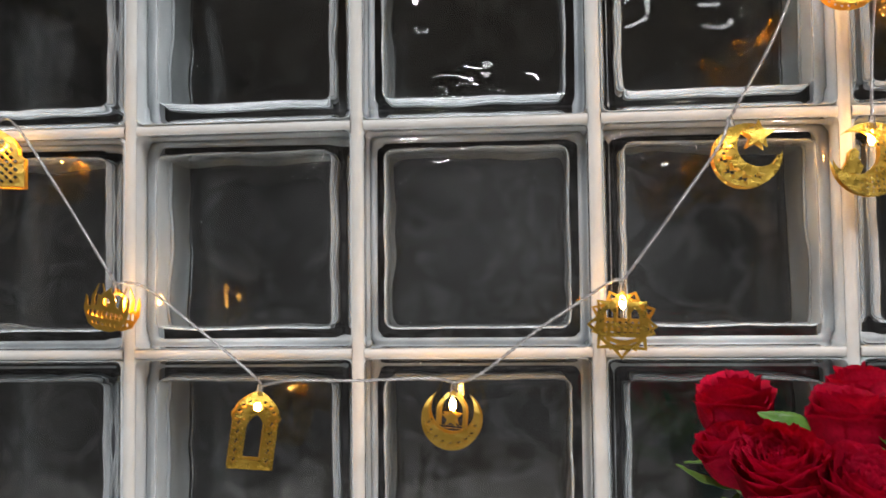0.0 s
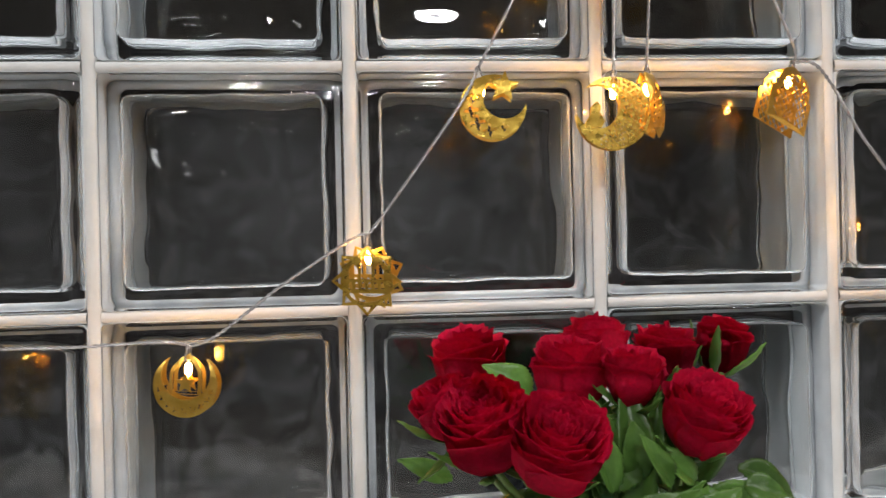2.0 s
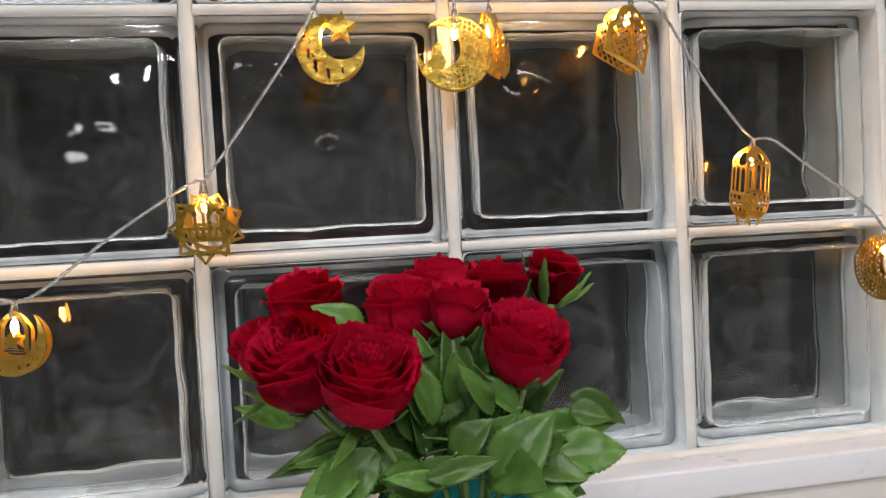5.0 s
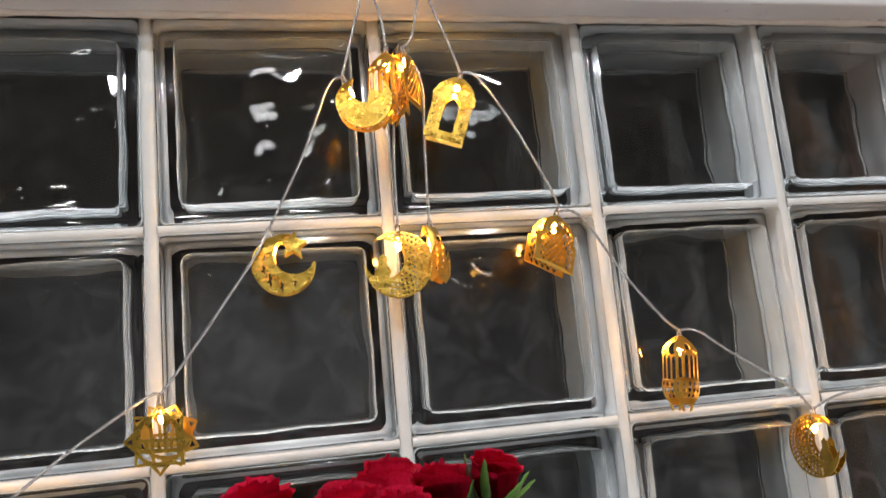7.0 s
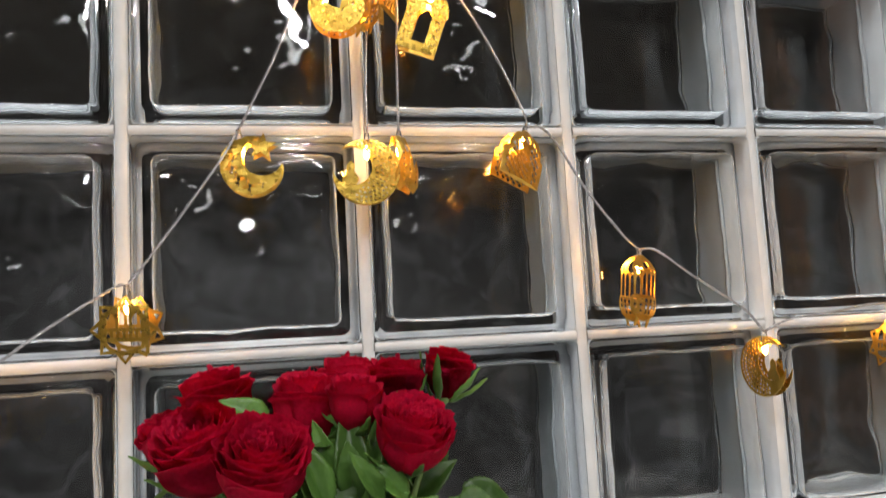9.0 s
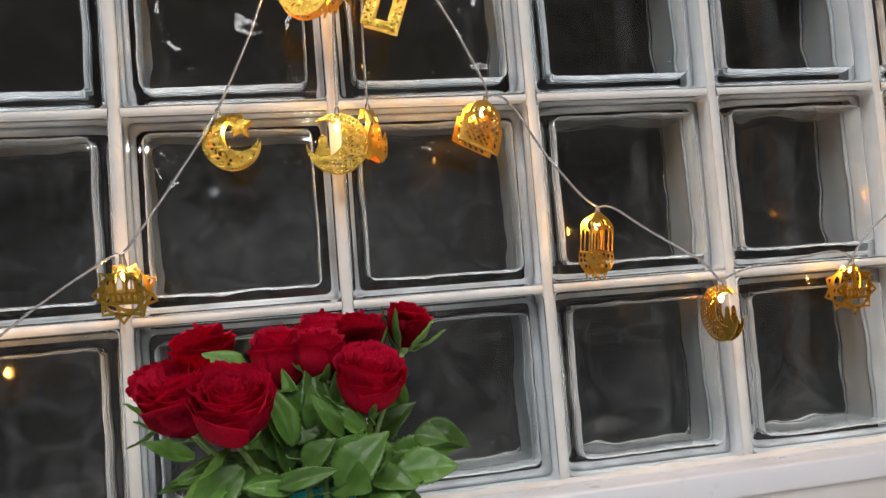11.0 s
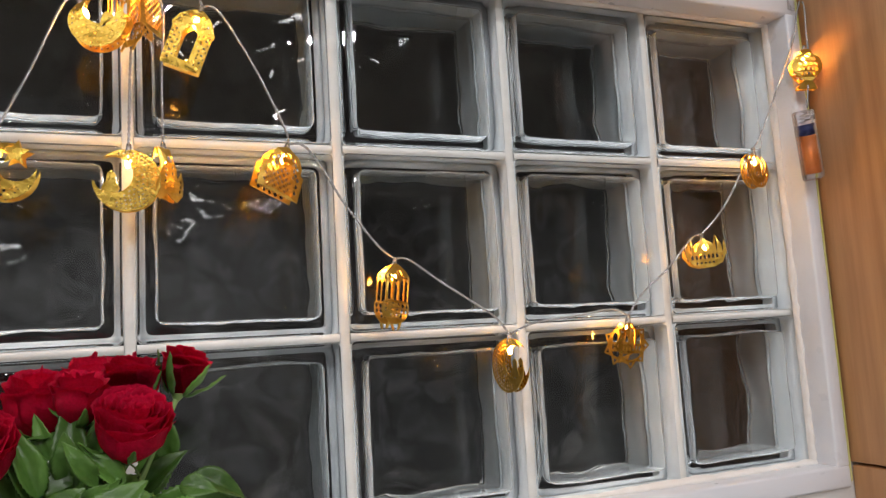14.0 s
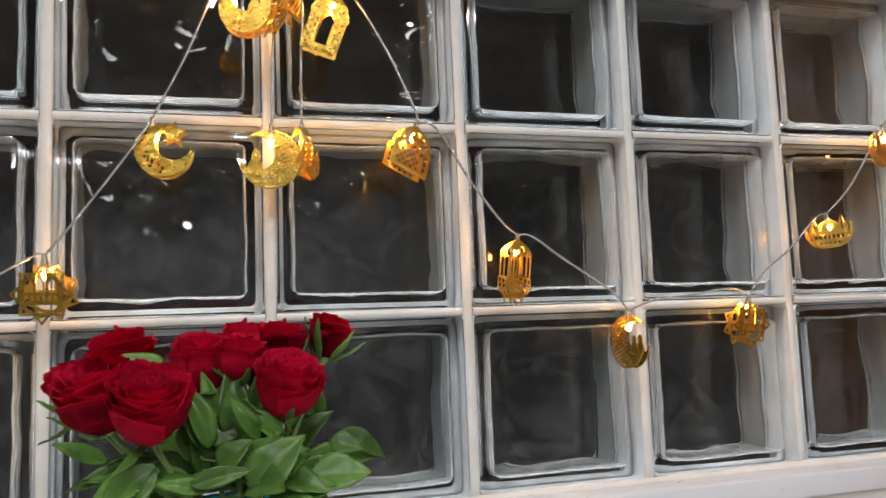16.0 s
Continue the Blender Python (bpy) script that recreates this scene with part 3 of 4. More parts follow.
def d_drop():
    """A tower with two rounded bulbs at its foot."""
    out = [(0.006, -0.004), (0.008, -0.024), (0.010, -0.034), (0.016, -0.024), (0.021, -0.034), (0.021, -0.046), (0.015, -0.053), (0.006, -0.050), (0, -0.047), (-0.006, -0.053), (-0.012, -0.050), (-0.014, -0.040), (-0.010, -0.028), (-0.008, -0.004)]
    loops = [out]
    for j in range(6):
        loops += [circle(0.0035, -0.012 - j * 0.0055, 0.0017, 7), circle(-0.0045, -0.0145 - j * 0.0055, 0.0017, 7)]
    for j in range(3):
        loops += [circle(0.0155, -0.034 - j * 0.0045, 0.0018, 7)]
    return loops


DESIGNS = {"lantern": (d_lantern, 0.006, 0.15), "tall_lantern": (d_tall_lantern, 0.010, 0.35), "star_moon": (d_star_moon, 0.0070, 0.0), "dotted_moon": (d_dotted_moon, 0.0075, 0.0), "deep_moon": (d_deep_moon, 0.0038, 0.0), "star": (d_star, 0.0085, 0.0), "ring_moon": (d_ring_moon, 0.0048, 0.0), "mosque": (d_mosque, 0.0085, 0.3), "ship": (d_ship, 0.006, 0.0), "goblet": (d_goblet, 0.011, 0.5), "drop": (d_drop, 0.009, 0.5)}


def with_lamp_hole(loops, r=0.0040, cz=-0.0155):
    """Adds a round opening in front of the bulb, in place of the small ones that it meets."""
    ring = circle(0, cz, r, 14)
    if not all(inside(p, loops[0]) for p in circle(0, cz, r + 0.0008, 14)):
        return loops
    kept = [loops[0]]
    for l in loops[1:]:
        if inside((0, cz), l) and max(x for x, z in l) > r:
            return loops
        if any(math.hypot(x, z - cz) < r + 0.0008 for x, z in l) or any(inside(p, l) for p in ring):
            continue
        kept.append(l)
    return kept + [ring]


MATT = ("star_moon", "deep_moon", "dotted_moon", "star", "lantern")
CLOSED = ("tall_lantern", "goblet", "drop")
SHEETS = {k: (plate("front_plate", f() if k == "star" else with_lamp_hole(f(), 0.0034), -y, b, GOLD if k in MATT else FOIL, foot=0.35 if k in CLOSED else 1.0), plate("back_plate", with_lamp_hole(d_star(turn=67.5) if k == "star" else f(), 0.0034 if k in ("lantern", "star") else 0.0055), y, b, FOIL, foot=0.35 if k in CLOSED else 1.0)) for k, (f, y, b) in DESIGNS.items()}
bulb_bm = bmesh.new()
bmesh.ops.create_uvsphere(bulb_bm, u_segments=12, v_segments=8, radius=0.0026)
for v in bulb_bm.verts:
    v.co.z = v.co.z * 2.0
BULB_ME = mesh_of("bulb", bulb_bm, BULB)
SOCKET_ME = mesh_of("socket", lathe_bm([(0.0005, 0.002), (0.0022, 0.001), (0.0026, -0.004), (0.0034, -0.007), (0.0034, -0.0105), (0.001, -0.0105)], 14), SOCKET)

lights = tagged(new("string_lights"), "lit string of gold cut-out charm lights on clear twisted wire", "string lights")

# name, hanging point, turn about z, lean
CHARMS = [
    ("goblet", (0.8149, -0.062, 1.5931), -28, 4),
    ("ring_moon", (0.726, -0.045, 1.4578), 15, 4),
    ("ship", (0.6311, -0.045, 1.3488), -20, -4),
    ("star", (0.5208, -0.04, 1.2581), 8, 2),
    ("deep_moon", (0.3716, -0.036, 1.2455), 98, -4),
    ("tall_lantern", (0.246, -0.042, 1.327), 22, 9),
    ("mosque", (0.142, -0.048, 1.439), 24, 20),
    ("lantern", (0.0656, -0.055, 1.5649), -10, 20),
    ("mosque", (0.017, -0.05, 1.5915), 62, 0),
    ("drop", (0.03, -0.033, 1.438), 42, 2),
    ("deep_moon", (0.0008, -0.04, 1.4343), -6, 3),
    ("tall_lantern", (0.0011, -0.055, 1.5893), -48, 4),
    ("dotted_moon", (-0.0391, -0.06, 1.5603), -12, -22),
    ("star_moon", (-0.106, -0.043, 1.436), -6, -8),
    ("star", (-0.192, -0.052, 1.311), -12, 2),
    ("ring_moon", (-0.322, -0.053, 1.234), -6, 4),
    ("lantern", (-0.477, -0.047, 1.231), 22, 8),
    ("ship", (-0.5991, -0.045, 1.3147), -20, 8),
    ("mosque", (-0.7003, -0.05, 1.4485), 20, 0),
]
for kind, at, turn, lean in CHARMS:
    ch = new("charm")
    ch.parent = lights
    ch.matrix_basis = pose(*at, 10 if kind == "star" else 0, lean, turn)
    part("front_plate", SHEETS[kind][0], None, ch)
    part("back_plate", SHEETS[kind][1], None, ch)
    part("socket", SOCKET_ME, None, ch, "clear plastic bulb socket")
    bl = part("bulb", BULB_ME, None, ch, "glowing warm white bulb")
    bl.location = (0, 0, -0.0165)


def cable(points, sag=0.0, pitch=0.010, r=0.00078):
    """Two clear strands twisted round each other along a smooth line."""
    pts = [Vector(p) for p in points]
    if len(pts) == 2:
        pts.insert(1, (pts[0] + pts[1]) / 2 - Vector((0, 0, sag)))
    line = []
    n = len(pts)
    for i in range(n - 1):
        p0, p1, p2, p3 = pts[max(i - 1, 0)], pts[i], pts[i + 1], pts[min(i + 2, n - 1)]
        steps = max(3, int((p2 - p1).length / 0.0022))
        for k in range(steps):
            t = k / steps
            line.append(0.5 * ((2 * p1) + (p2 - p0) * t + (2 * p0 - 5 * p1 + 4 * p2 - p3) * t * t + (3 * p1 - p0 - 3 * p2 + p3) * t ** 3))
    line.append(pts[-1])
    both = []
    for ph in (0, math.pi):
        s, out = 0.0, []
        for i, p in enumerate(line):
            d = (line[min(i + 1, len(line) - 1)] - line[max(i - 1, 0)]).normalized()
            if i:
                s += (p - line[i - 1]).length
            u = d.cross(Vector((0, 1, 0.01))).normalized()
            w = d.cross(u)
            a = 2 * math.pi * s / pitch + ph + 0.8 * noise.noise((p.x * 20, p.z * 20, 0))
            out.append(p + (u * math.cos(a) + w * math.sin(a)) * r * 0.95)
        both.append(tube_bm(out, r, 6))
    part("cable", join_bm(*both), WIRE, lights)


HL, HR, HC = (-0.0113, -0.047, 1.6588), (0.0376, -0.047, 1.6594), (0.8337, -0.047, 1.6637)
A = [c[1] for c in CHARMS]
cable([(0.8029, -0.066, 1.5093), (0.8069, -0.066, 1.53), (0.8177, -0.064, 1.5719), (0.8237, -0.06, 1.6142), (0.8372, -0.05, 1.6518), (0.8377, -0.048, 1.6636)])
cable([HC, (0.8251, -0.048, 1.6467), (0.8131, -0.046, 1.6046), (0.7742, -0.044, 1.5315), (0.7405, -0.044, 1.4743), A[1]])
cable([A[1], (0.7075, -0.045, 1.433), (0.6684, -0.045, 1.3815), A[2]])
cable([A[2], (0.6183, -0.044, 1.3458), (0.58, -0.042, 1.31), (0.5449, -0.04, 1.2845), A[3]])
cable([A[3], (0.5006, -0.04, 1.2661), (0.4524, -0.038, 1.261), (0.4022, -0.036, 1.2558), A[4]])
cable([A[4], (0.3554, -0.038, 1.2637), (0.3325, -0.044, 1.2778), (0.2908, -0.05, 1.3025), (0.2567, -0.054, 1.3246), A[5]])
cable([A[5], (0.2244, -0.055, 1.3398), (0.1934, -0.055, 1.3802), (0.1692, -0.055, 1.4208), (0.1545, -0.055, 1.437), A[6]])
cable([A[6], (0.1388, -0.055, 1.4514), (0.1105, -0.055, 1.513), (0.0808, -0.055, 1.5616), A[7]])
cable([A[7], (0.0558, -0.052, 1.6015), HR])
cable([HR, (0.0334, -0.048, 1.6332), (0.0253, -0.05, 1.6018), A[8]])
cable([A[8], (0.031, -0.048, 1.5602), (0.0294, -0.044, 1.4984), A[9]])
cable([A[10], (0.002, -0.042, 1.4884), (0.0047, -0.048, 1.55), A[11]])
cable([A[11], (-0.001, -0.05, 1.6229), HL])
cable([HL, (-0.0213, -0.052, 1.6229), A[12]])
cable([A[12], (-0.0514, -0.058, 1.5522), (-0.0756, -0.056, 1.4938), A[13]])
cable([A[13], (-0.1176, -0.053, 1.4126), (-0.1455, -0.051, 1.3733), (-0.1732, -0.05, 1.3353), A[14]])
cable([A[14], (-0.2025, -0.052, 1.3095), (-0.2557, -0.056, 1.2756), (-0.3004, -0.06, 1.2423), A[15]])
cable([A[15], (-0.34, -0.06, 1.2386), (-0.3992, -0.06, 1.237), (-0.4487, -0.06, 1.2373), A[16]])
cable([A[16], (-0.4784, -0.06, 1.2414), (-0.5336, -0.052, 1.2834), (-0.5739, -0.047, 1.3115), A[17]])
cable([A[17], (-0.6092, -0.046, 1.3317), (-0.6465, -0.049, 1.3929), (-0.6852, -0.05, 1.4484), A[18]])
cable([A[18], (-0.7158, -0.05, 1.478), (-0.7627, -0.048, 1.5647), (-0.8203, -0.046, 1.6627)])


def hook(at):
    h = tagged(new("adhesive_hook"), "small clear plastic adhesive hook on the white casing", "hook", "clear hooks along the casing")
    h.location = at
    part("base_plate", box_bm((-0.006, -0.0014, -0.007), (0.006, 0, 0.008), 0.0012), HOOKM, h)
    part("prong", tube_bm([(0, -0.001, -0.002), (0, -0.005, -0.005), (0, -0.008, -0.003), (0, -0.0085, 0.002)], 0.0016, 8), HOOKM, h)


for x in (-0.016, 0.032, 0.821, -0.821):
    hook((x, FRONT - 0.0006, 1.658))

# battery box: frosted case with an orange and blue cell, hung at the casing's edge
bat = new("battery_box")
bat.parent = lights
bat.matrix_basis = pose(0.7995, -0.064, 1.4608, 0, -14, 30)
part("case", join_bm(box_bm((-0.016, -0.011, -0.044), (0.016, 0.011, 0.044), 0.003), box_bm((-0.0145, -0.0095, -0.0425), (0.0145, 0.0095, 0.0425), 0.003)), BATT, bat, "frosted clear plastic battery case")
cell = part("battery_cell", tube_bm([(0.002, 0, -0.036), (0.002, 0, 0.012)], 0.0085, 18), CELL, bat, "orange battery")
part("battery_tip", tube_bm([(0.002, 0, 0.0122), (0.002, 0, 0.026)], 0.0085, 18), CELL_END, bat, "dark blue battery end")
part("spring", tube_bm([(0.002 + 0.005 * math.cos(k * 0.9), 0.005 * math.sin(k * 0.9), 0.028 + k * 0.0006) for k in range(22)], 0.0006, 5), STEEL, bat)
part("switch", box_bm((-0.004, -0.013, 0.032), (0.004, -0.011, 0.038), 0.0006), STEEL, bat)

# ---- vase of roses ----
VX, VY, VZ = -0.037, -0.188, 0.937
vase = tagged(new("vase"), "tapered teal glass vase on the worktop", "vase")
vase.matrix_basis = pose(VX, VY, VZ) @ Matrix.Diagonal((1, 1, 0.890, 1))
facet = lambda u: 1 + 0.010 * math.cos(u * 2 * math.pi * 12)
part("vase_body", lathe_bm([(0.001, 0.0), (0.030, 0.0), (0.032, 0.004), (0.036, 0.08), (0.0445, 0.15), (0.0530, 0.198), (0.0526, 0.2005), (0.0512, 0.199), (0.0425, 0.15), (0.0335, 0.08), (0.029, 0.012), (0.001, 0.010)], 72, facet), TEAL, vase)
part("water", lathe_bm([(0.001, 0.0105), (0.0285, 0.0125), (0.033, 0.08), (0.0405, 0.135), (0.0405, 0.1355), (0.001, 0.1345)], 48), WATER, vase, "clear water")


def petal_mesh(rho, h, span, phase, flare, bowl, seed, nu=22, nv=10):
    """One petal of a bloom of unit width: a piece of a cup, its lip rolled out and ruffled."""
    bm = bmesh.new()
    grid = []
    for j in range(nv + 1):
        v = j / nv
        row = []
        belly = (1 - bowl) * (0.30 + 0.70 * math.sin(min(1.0, v / 0.62) * math.pi / 2) ** 0.9) + bowl * (0.22 + 0.80 * v ** 0.6)
        wide = 0.45 + 0.55 * math.sin(min(1.0, v / 0.55 + 0.05) * math.pi / 2)
        lip = max(0.0, (v - 0.66) / 0.34)
        for i in range(nu + 1):
            w = -1 + 2 * i / nu
            a = phase + w * span / 2 * wide
            ruf = (0.5 + 0.5 * min(1, bowl * 2)) * noise.noise((w * 2.2 + seed, v * 1.6, seed * 1.3)) * 0.06 * v + (0.45 + bowl) * noise.noise((w * 6.5, v * 2.6, seed + 3)) * 0.056 * v * v + (0.45 + 1.6 * bowl) * noise.noise((w * 13, v * 5, seed + 8)) * 0.034 * v ** 4
            r = rho * belly + flare * lip ** 1.7 * (0.75 + 0.5 * noise.noise((w * 1.7, seed, 2))) + 0.035 * abs(w) ** 3 * (0.4 + rho) + ruf * (0.5 + rho)
            z = h * v * (1 - 0.15 * abs(w) ** 2.6 * v) - flare * 0.85 * lip ** 3 + ruf * 0.8
            row.append(bm.verts.new((r * math.cos(a), r * math.sin(a), z)))
        grid.append(row)
    for j in range(nv):
        for i in range(nu):
            bm.faces.new((grid[j][i], grid[j][i + 1], grid[j + 1][i + 1], grid[j + 1][i]))
    bmesh.ops.solidify(bm, geom=bm.faces[:], thickness=0.006)
    return mesh_of("petal", bm, PETAL)


def build_rose(open_, seed, count):
    """A bloom of unit size: petals wound out from a tight heart. open_: 0 closed cup, 1 wide."""
    rg = random.Random(seed)
    rose = new("rose")
    phase, outer = 0.0, 6
    for i in range(count):
        if i >= count - outer:
            k = i - (count - outer)
            rho, span = 0.385 + 0.012 * k, radians(150)
            h = (0.90 if open_ < 0.5 else 0.80) - 0.02 * k + rg.uniform(-0.04, 0.04)
            flare, bowl = rg.uniform(0.07, 0.12) - 0.055 * open_, 0.12 * open_
        else:
            g = i / (count - outer - 1)
            rho, span = 0.03 + 0.345 * g ** 0.85, radians(200 - 95 * g)
            h = (1.0 - 0.05 * g if open_ < 0.5 else 0.78 + 0.10 * g) + rg.uniform(-0.05, 0.05)
            flare, bowl = 0.020 + 0.045 * g, max(0.0, open_ - 0.3) * 0.65
        part("petal", petal_mesh(rho, h, span, phase, flare, bowl, seed + i * 1.37), None, rose)
        phase += radians(137.5) + rg.uniform(-0.25, 0.25)
    return rose


def leaf_mesh(length, width, seed, fold=0.25, droop=0.3, teeth=13, nu=4):
    """A toothed rose leaf along +y, its face up."""
    bm = bmesh.new()
    nv = teeth * 2
    rows = []
    for j in range(nv + 1):
        v = j / nv
        half = width / 2 * (math.sin(math.pi * v ** 0.82) ** 0.85)
        if 0 < j < nv:
            half += width * (0.035 if j % 2 else -0.015)
        row = []
        for i in range(-nu, nu + 1):
            u = i / nu
            x = u * max(0, half)
            y = length * v - (0.02 * length if abs(u) == 1 and j % 2 else 0)
            z = fold * abs(x) - droop * length * v * v + 0.05 * length * noise.noise((x * 90, v * 4, seed)) - 0.0006 * (i == 0)
            row.append(bm.verts.new((x, y, z)))
        rows.append(row)
    for j in range(nv):
        for i in range(2 * nu):
            bm.faces.new((rows[j][i], rows[j][i + 1], rows[j + 1][i + 1], rows[j + 1][i]))
    bmesh.ops.remove_doubles(bm, verts=bm.verts[:], dist=1e-5)
    bmesh.ops.solidify(bm, geom=bm.faces[:], thickness=0.00035)
    return mesh_of("leaf", bm, LEAF)


SEPAL = leaf_mesh(0.032, 0.0075, 2.0, 0.35, -0.45, 5, 2)
SEPAL.name = "sepal"
LEAVES = [leaf_mesh(0.046, 0.031, s, f, d) for s, f, d in ((1.1, 0.22, 0.25), (4.2, 0.35, 0.45), (8.8, 0.15, 0.10))]

# the roses: bloom centre, width, height, facing, open
ROSES = [
    ((-0.093, -0.217, 1.192), 0.059, (0.04, -0.58, 0.82), 1.0),
    ((-0.128, -0.200, 1.200), 0.058, (-0.20, -0.42, 0.88), 1.0),
    ((-0.124, -0.098, 1.218), 0.055, (-0.12, -0.08, 0.97), 0.3),
    ((-0.147, -0.168, 1.203), 0.040, (-0.36, -0.16, 0.90), 0.0),
    ((-0.061, -0.130, 1.214), 0.052, (-0.04, -0.10, 0.99), 0.3),
    ((-0.028, -0.073, 1.223), 0.050, (0.0, 0.06, 0.98), 0.3),
    ((-0.034, -0.168, 1.218), 0.039, (0.02, -0.18, 0.98), 0.0),
    ((0.000, -0.133, 1.225), 0.043, (0.08, 0.0, 0.99), 0.3),
    ((0.037, -0.138, 1.232), 0.037, (0.24, 0.0, 0.97), 0.0),
    ((0.000, -0.191, 1.198), 0.054, (0.16, -0.50, 0.84), 0.7),
]
LEAF_SPOTS = [
    ((-0.046, -0.138, 1.156), (-0.044, -0.146, 1.202), 0.8),
    ((-0.024, -0.118, 1.156), (-0.020, -0.124, 1.206), 0.9),
    ((-0.054, -0.108, 1.146), (-0.060, -0.114, 1.196), 0.9),
    ((-0.014, -0.138, 1.146), (-0.024, -0.153, 1.192), 0.8),
    ((-0.079, -0.098, 1.136), (-0.094, -0.106, 1.186), 0.9),
    ((0.011, -0.108, 1.136), (0.024, -0.118, 1.186), 0.9),
    ((-0.034, -0.153, 1.126), (-0.034, -0.168, 1.171), 0.8),
    ((-0.044, -0.183, 1.136), (-0.030, -0.193, 1.178), 0.6),
    ((-0.090, -0.208, 1.151), (-0.128, -0.220, 1.124), 0.9),
    ((-0.090, -0.183, 1.153), (-0.139, -0.195, 1.145), 0.6),
    ((-0.101, -0.138, 1.167), (-0.135, -0.150, 1.166), 0.5),
    ((0.014, -0.193, 1.133), (0.056, -0.205, 1.138), 0.95),
    ((0.041, -0.148, 1.155), (0.079, -0.160, 1.145), 0.7),
    ((-0.028, -0.223, 1.132), (-0.002, -0.235, 1.168), 1.0),
    ((-0.022, -0.198, 1.162), (-0.038, -0.210, 1.193), 0.55),
    ((-0.053, -0.178, 1.142), (-0.063, -0.190, 1.186), 0.7),
    ((-0.049, -0.218, 1.147), (-0.036, -0.230, 1.167), 0.8),
    ((-0.067, -0.233, 1.141), (-0.031, -0.245, 1.151), 0.5),
    ((-0.057, -0.228, 1.136), (-0.085, -0.240, 1.146), 0.45),
    ((-0.047, -0.158, 1.168), (-0.053, -0.170, 1.195), 0.7),
    ((-0.034, -0.213, 1.145), (-0.017, -0.225, 1.165), 0.8),
    ((0.006, -0.148, 1.147), (0.027, -0.160, 1.177), 0.8),
    ((-0.038, -0.181, 1.155), (-0.039, -0.193, 1.218), 0.75),
    ((-0.056, -0.196, 1.159), (-0.066, -0.208, 1.206), 0.6),
    ((-0.029, -0.171, 1.154), (-0.021, -0.183, 1.213), 0.5),
    ((-0.090, -0.136, 1.205), (-0.112, -0.148, 1.228), 0.9),
    ((-0.040, -0.171, 1.157), (-0.064, -0.183, 1.207), 0.6),
    ((0.031, -0.176, 1.153), (0.052, -0.188, 1.153), 0.7),
    ((-0.137, -0.090, 1.140), (-0.173, -0.104, 1.159), 0.5),
    ((-0.098, -0.206, 1.146), (-0.139, -0.218, 1.124), 0.75),
    ((-0.090, -0.186, 1.150), (-0.150, -0.198, 1.143), 0.45),
    ((0.009, -0.156, 1.133), (0.065, -0.168, 1.148), 0.75),
    ((0.004, -0.186, 1.132), (0.046, -0.198, 1.141), 0.7),
    ((-0.074, -0.211, 1.135), (-0.040, -0.223, 1.145), 0.55),
    ((-0.061, -0.191, 1.158), (-0.069, -0.203, 1.195), 0.6),
    ((-0.026, -0.201, 1.131), (-0.007, -0.213, 1.166), 0.9),
    ((-0.037, -0.186, 1.162), (-0.042, -0.198, 1.196), 0.8),
    ((0.027, -0.136, 1.166), (0.018, -0.148, 1.201), 0.8),
]
protos = {k: build_rose(k, int(k * 10) + 3, 34 if k > 0.5 else 18) for k in (0.0, 0.3, 0.7, 1.0)}
rg = random.Random(8)
blooms = []
for c, wd, face, op in ROSES:
    key = min(protos, key=lambda k: abs(k - op))
    blooms.append(protos[key] if protos[key] not in blooms else copy_thing(protos[key], Matrix.Identity(4)))
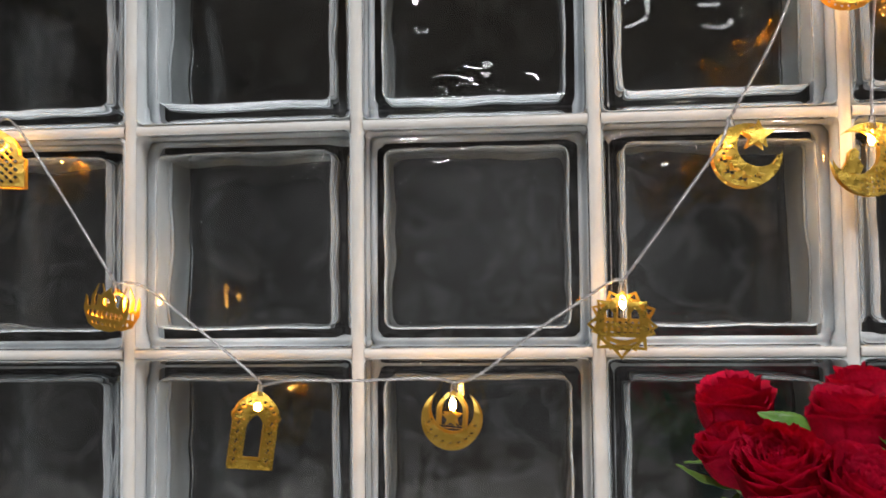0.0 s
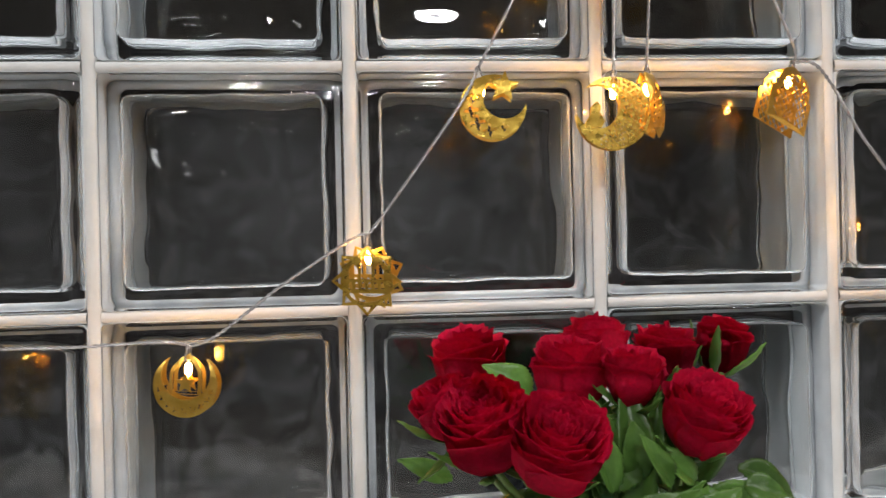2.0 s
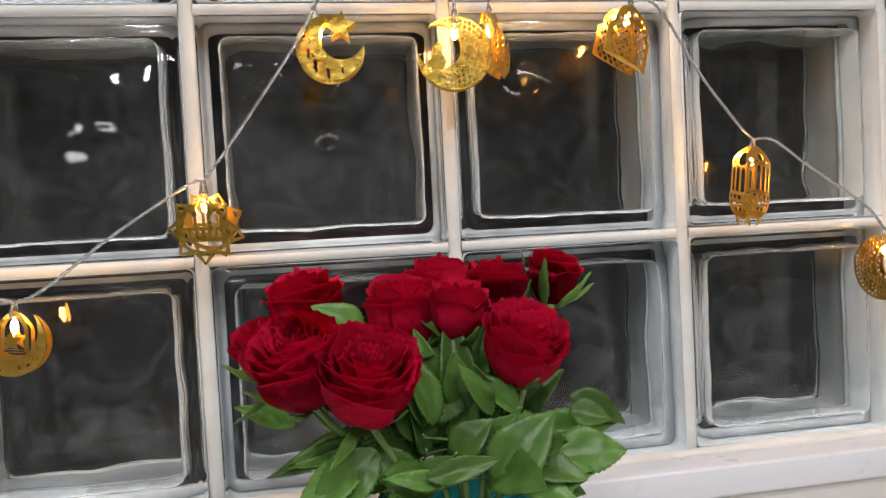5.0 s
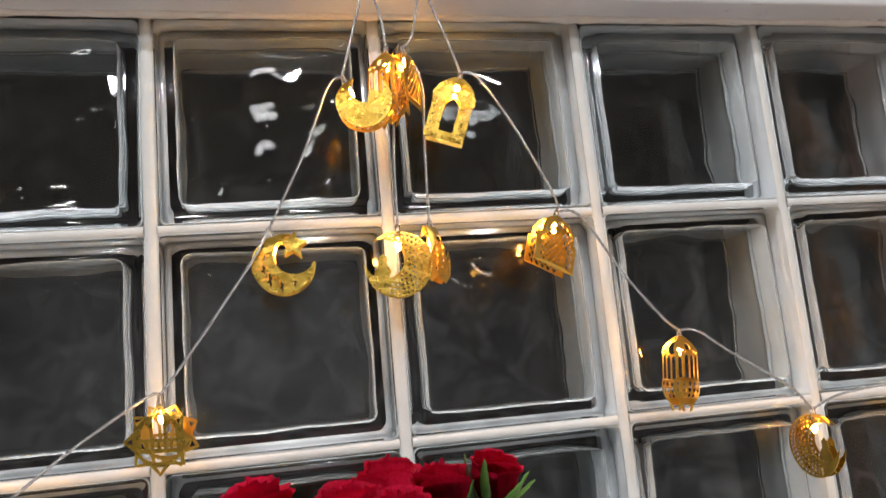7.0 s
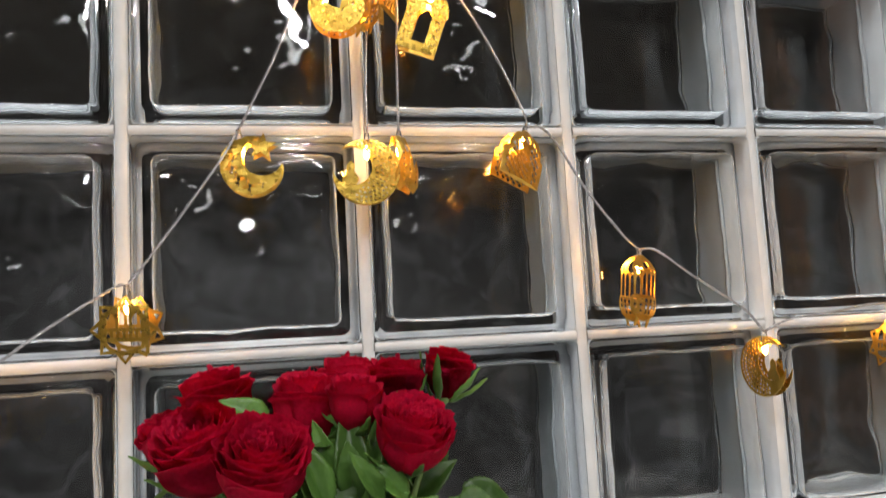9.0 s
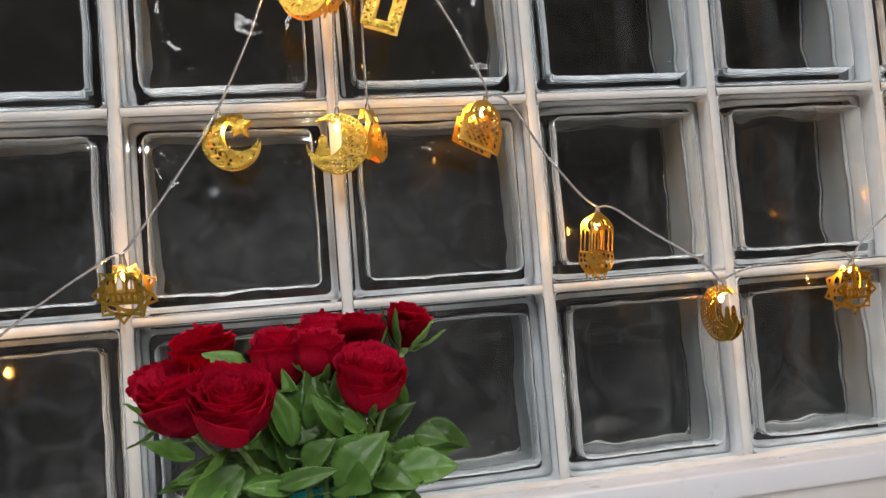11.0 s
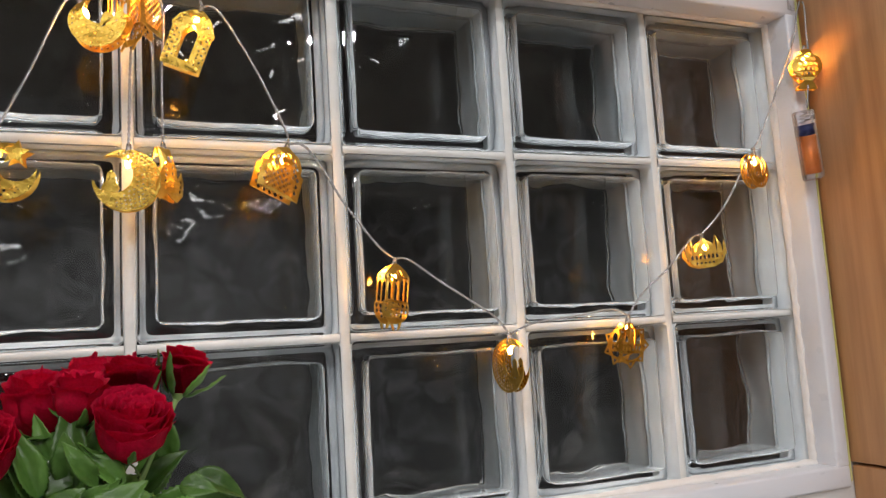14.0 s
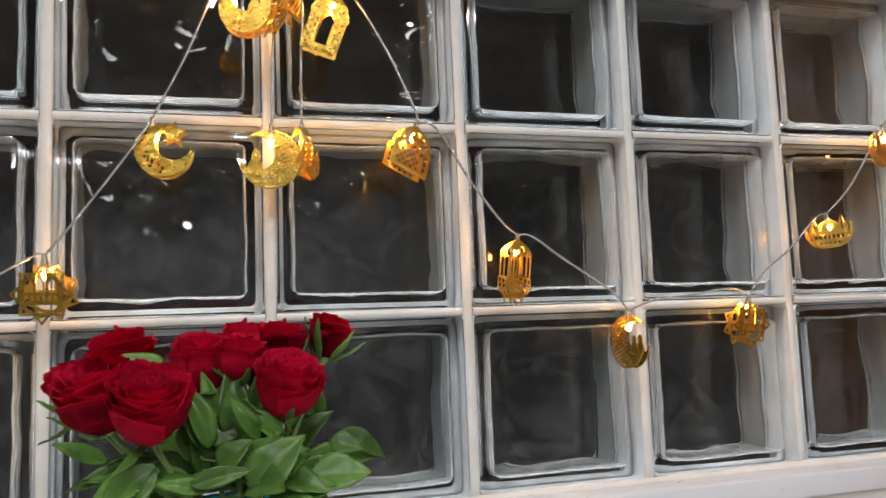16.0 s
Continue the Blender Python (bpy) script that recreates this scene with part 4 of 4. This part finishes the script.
for n, (c, wd, face, op) in enumerate(ROSES):
    axis = Vector(face).normalized()
    rot = axis.to_track_quat("Z", "Y").to_matrix().to_4x4() @ Matrix.Rotation(n * 1.7, 4, "Z")
    base = Vector(c) - axis * wd * 0.45
    rose = blooms[n]
    rose.matrix_basis = Matrix.Translation(base) @ rot @ Matrix.Scale(wd, 4)
    tagged(rose, "open velvety deep red rose" if op > 0.5 else "half-open deep red rose on a green stem", "rose", "bouquet of red roses")
    inv = rose.matrix_basis.inverted()

    def own(ob, m):
        ob.parent = rose
        ob.matrix_basis = inv @ m
        return ob

    foot = Vector((VX - (c[0] - VX) * 0.18, VY - (c[1] - VY) * 0.18, VZ + 0.016))
    neck = Vector((VX + (c[0] - VX) * 0.12, VY + (c[1] - VY) * 0.12, VZ + 0.178))
    line = []
    for k in range(13):
        t = k / 12
        a, b, d = foot.lerp(neck, t), neck.lerp(base - axis * 0.02, t), (base - axis * 0.02).lerp(base, t)
        line.append(a.lerp(b, t).lerp(b.lerp(d, t), t))
    own(part("stem", tube_bm(line, 0.0021, 8), STEM), Matrix.Identity(4))
    own(part("hip", lathe_bm([(0.0018, -0.006), (0.0045, -0.002), (0.0055, 0.002), (0.004, 0.006), (0.001, 0.007)], 14), STEM), Matrix.Translation(base) @ rot)
    for k in range(5):
        m = Matrix.Translation(base - axis * 0.001) @ rot @ Matrix.Rotation(2 * math.pi * k / 5 + 0.3 * n, 4, "Z") @ Matrix.Translation((0, 0.006, 0)) @ Matrix.Rotation(radians(rg.choice((38, 26, 12, -25))), 4, "X")
        own(part("sepal", SEPAL, None), m)
    # leaves on this stem: a broad blade turned mostly to the room
    mine = LEAF_SPOTS[n::len(ROSES)]
    for k in range(2):
        ang, rr = radians(rg.uniform(-105, 105)), rg.uniform(0.030, 0.050)
        s = Vector((VX + rg.uniform(-0.035, 0.035), rg.uniform(-0.195, -0.125), rg.uniform(1.128, 1.170)))
        mine.append((s, s + Vector((math.sin(ang) * rr, rg.uniform(-0.015, 0.015), math.cos(ang) * rr * 0.9)), rg.uniform(0.6, 0.95)))
    for k in range(2):
        ang = radians(rg.uniform(-170, 170))
        s = Vector((VX + 0.030 * math.sin(ang), VY - 0.030 * math.cos(ang), VZ + 0.184 + rg.uniform(0, 0.016)))
        mine.append((s, s + Vector((math.sin(ang), -math.cos(ang), rg.uniform(-0.25, 0.75))) * rg.uniform(0.030, 0.044), rg.uniform(0.7, 1.0)))
    for start, tip, broad in mine:
        start, d = Vector(start), Vector(tip) - Vector(start)
        near = min(line, key=lambda q: (q - start).length)
        nrm = Vector((rg.uniform(-0.5, 0.4), -0.8, rg.uniform(0.15, 0.8))).normalized()
        y = d.normalized()
        x = y.cross(nrm).normalized()
        rot3 = Matrix((x, y, x.cross(y))).transposed().to_4x4()
        k = d.length / 0.046
        own(part("leaf", LEAVES[rg.randrange(3)], None), Matrix.Translation(start) @ rot3 @ Matrix.Diagonal((broad * min(max(k, 0.8), 1.0), k, k, 1)))
        if (near - start).length < 0.05:
            own(part("leaf_stalk", tube_bm([near, near.lerp(start, 0.5) + Vector((0, 0, 0.002)), start, start + d * 0.1], 0.0008, 5), STEM), Matrix.Identity(4))
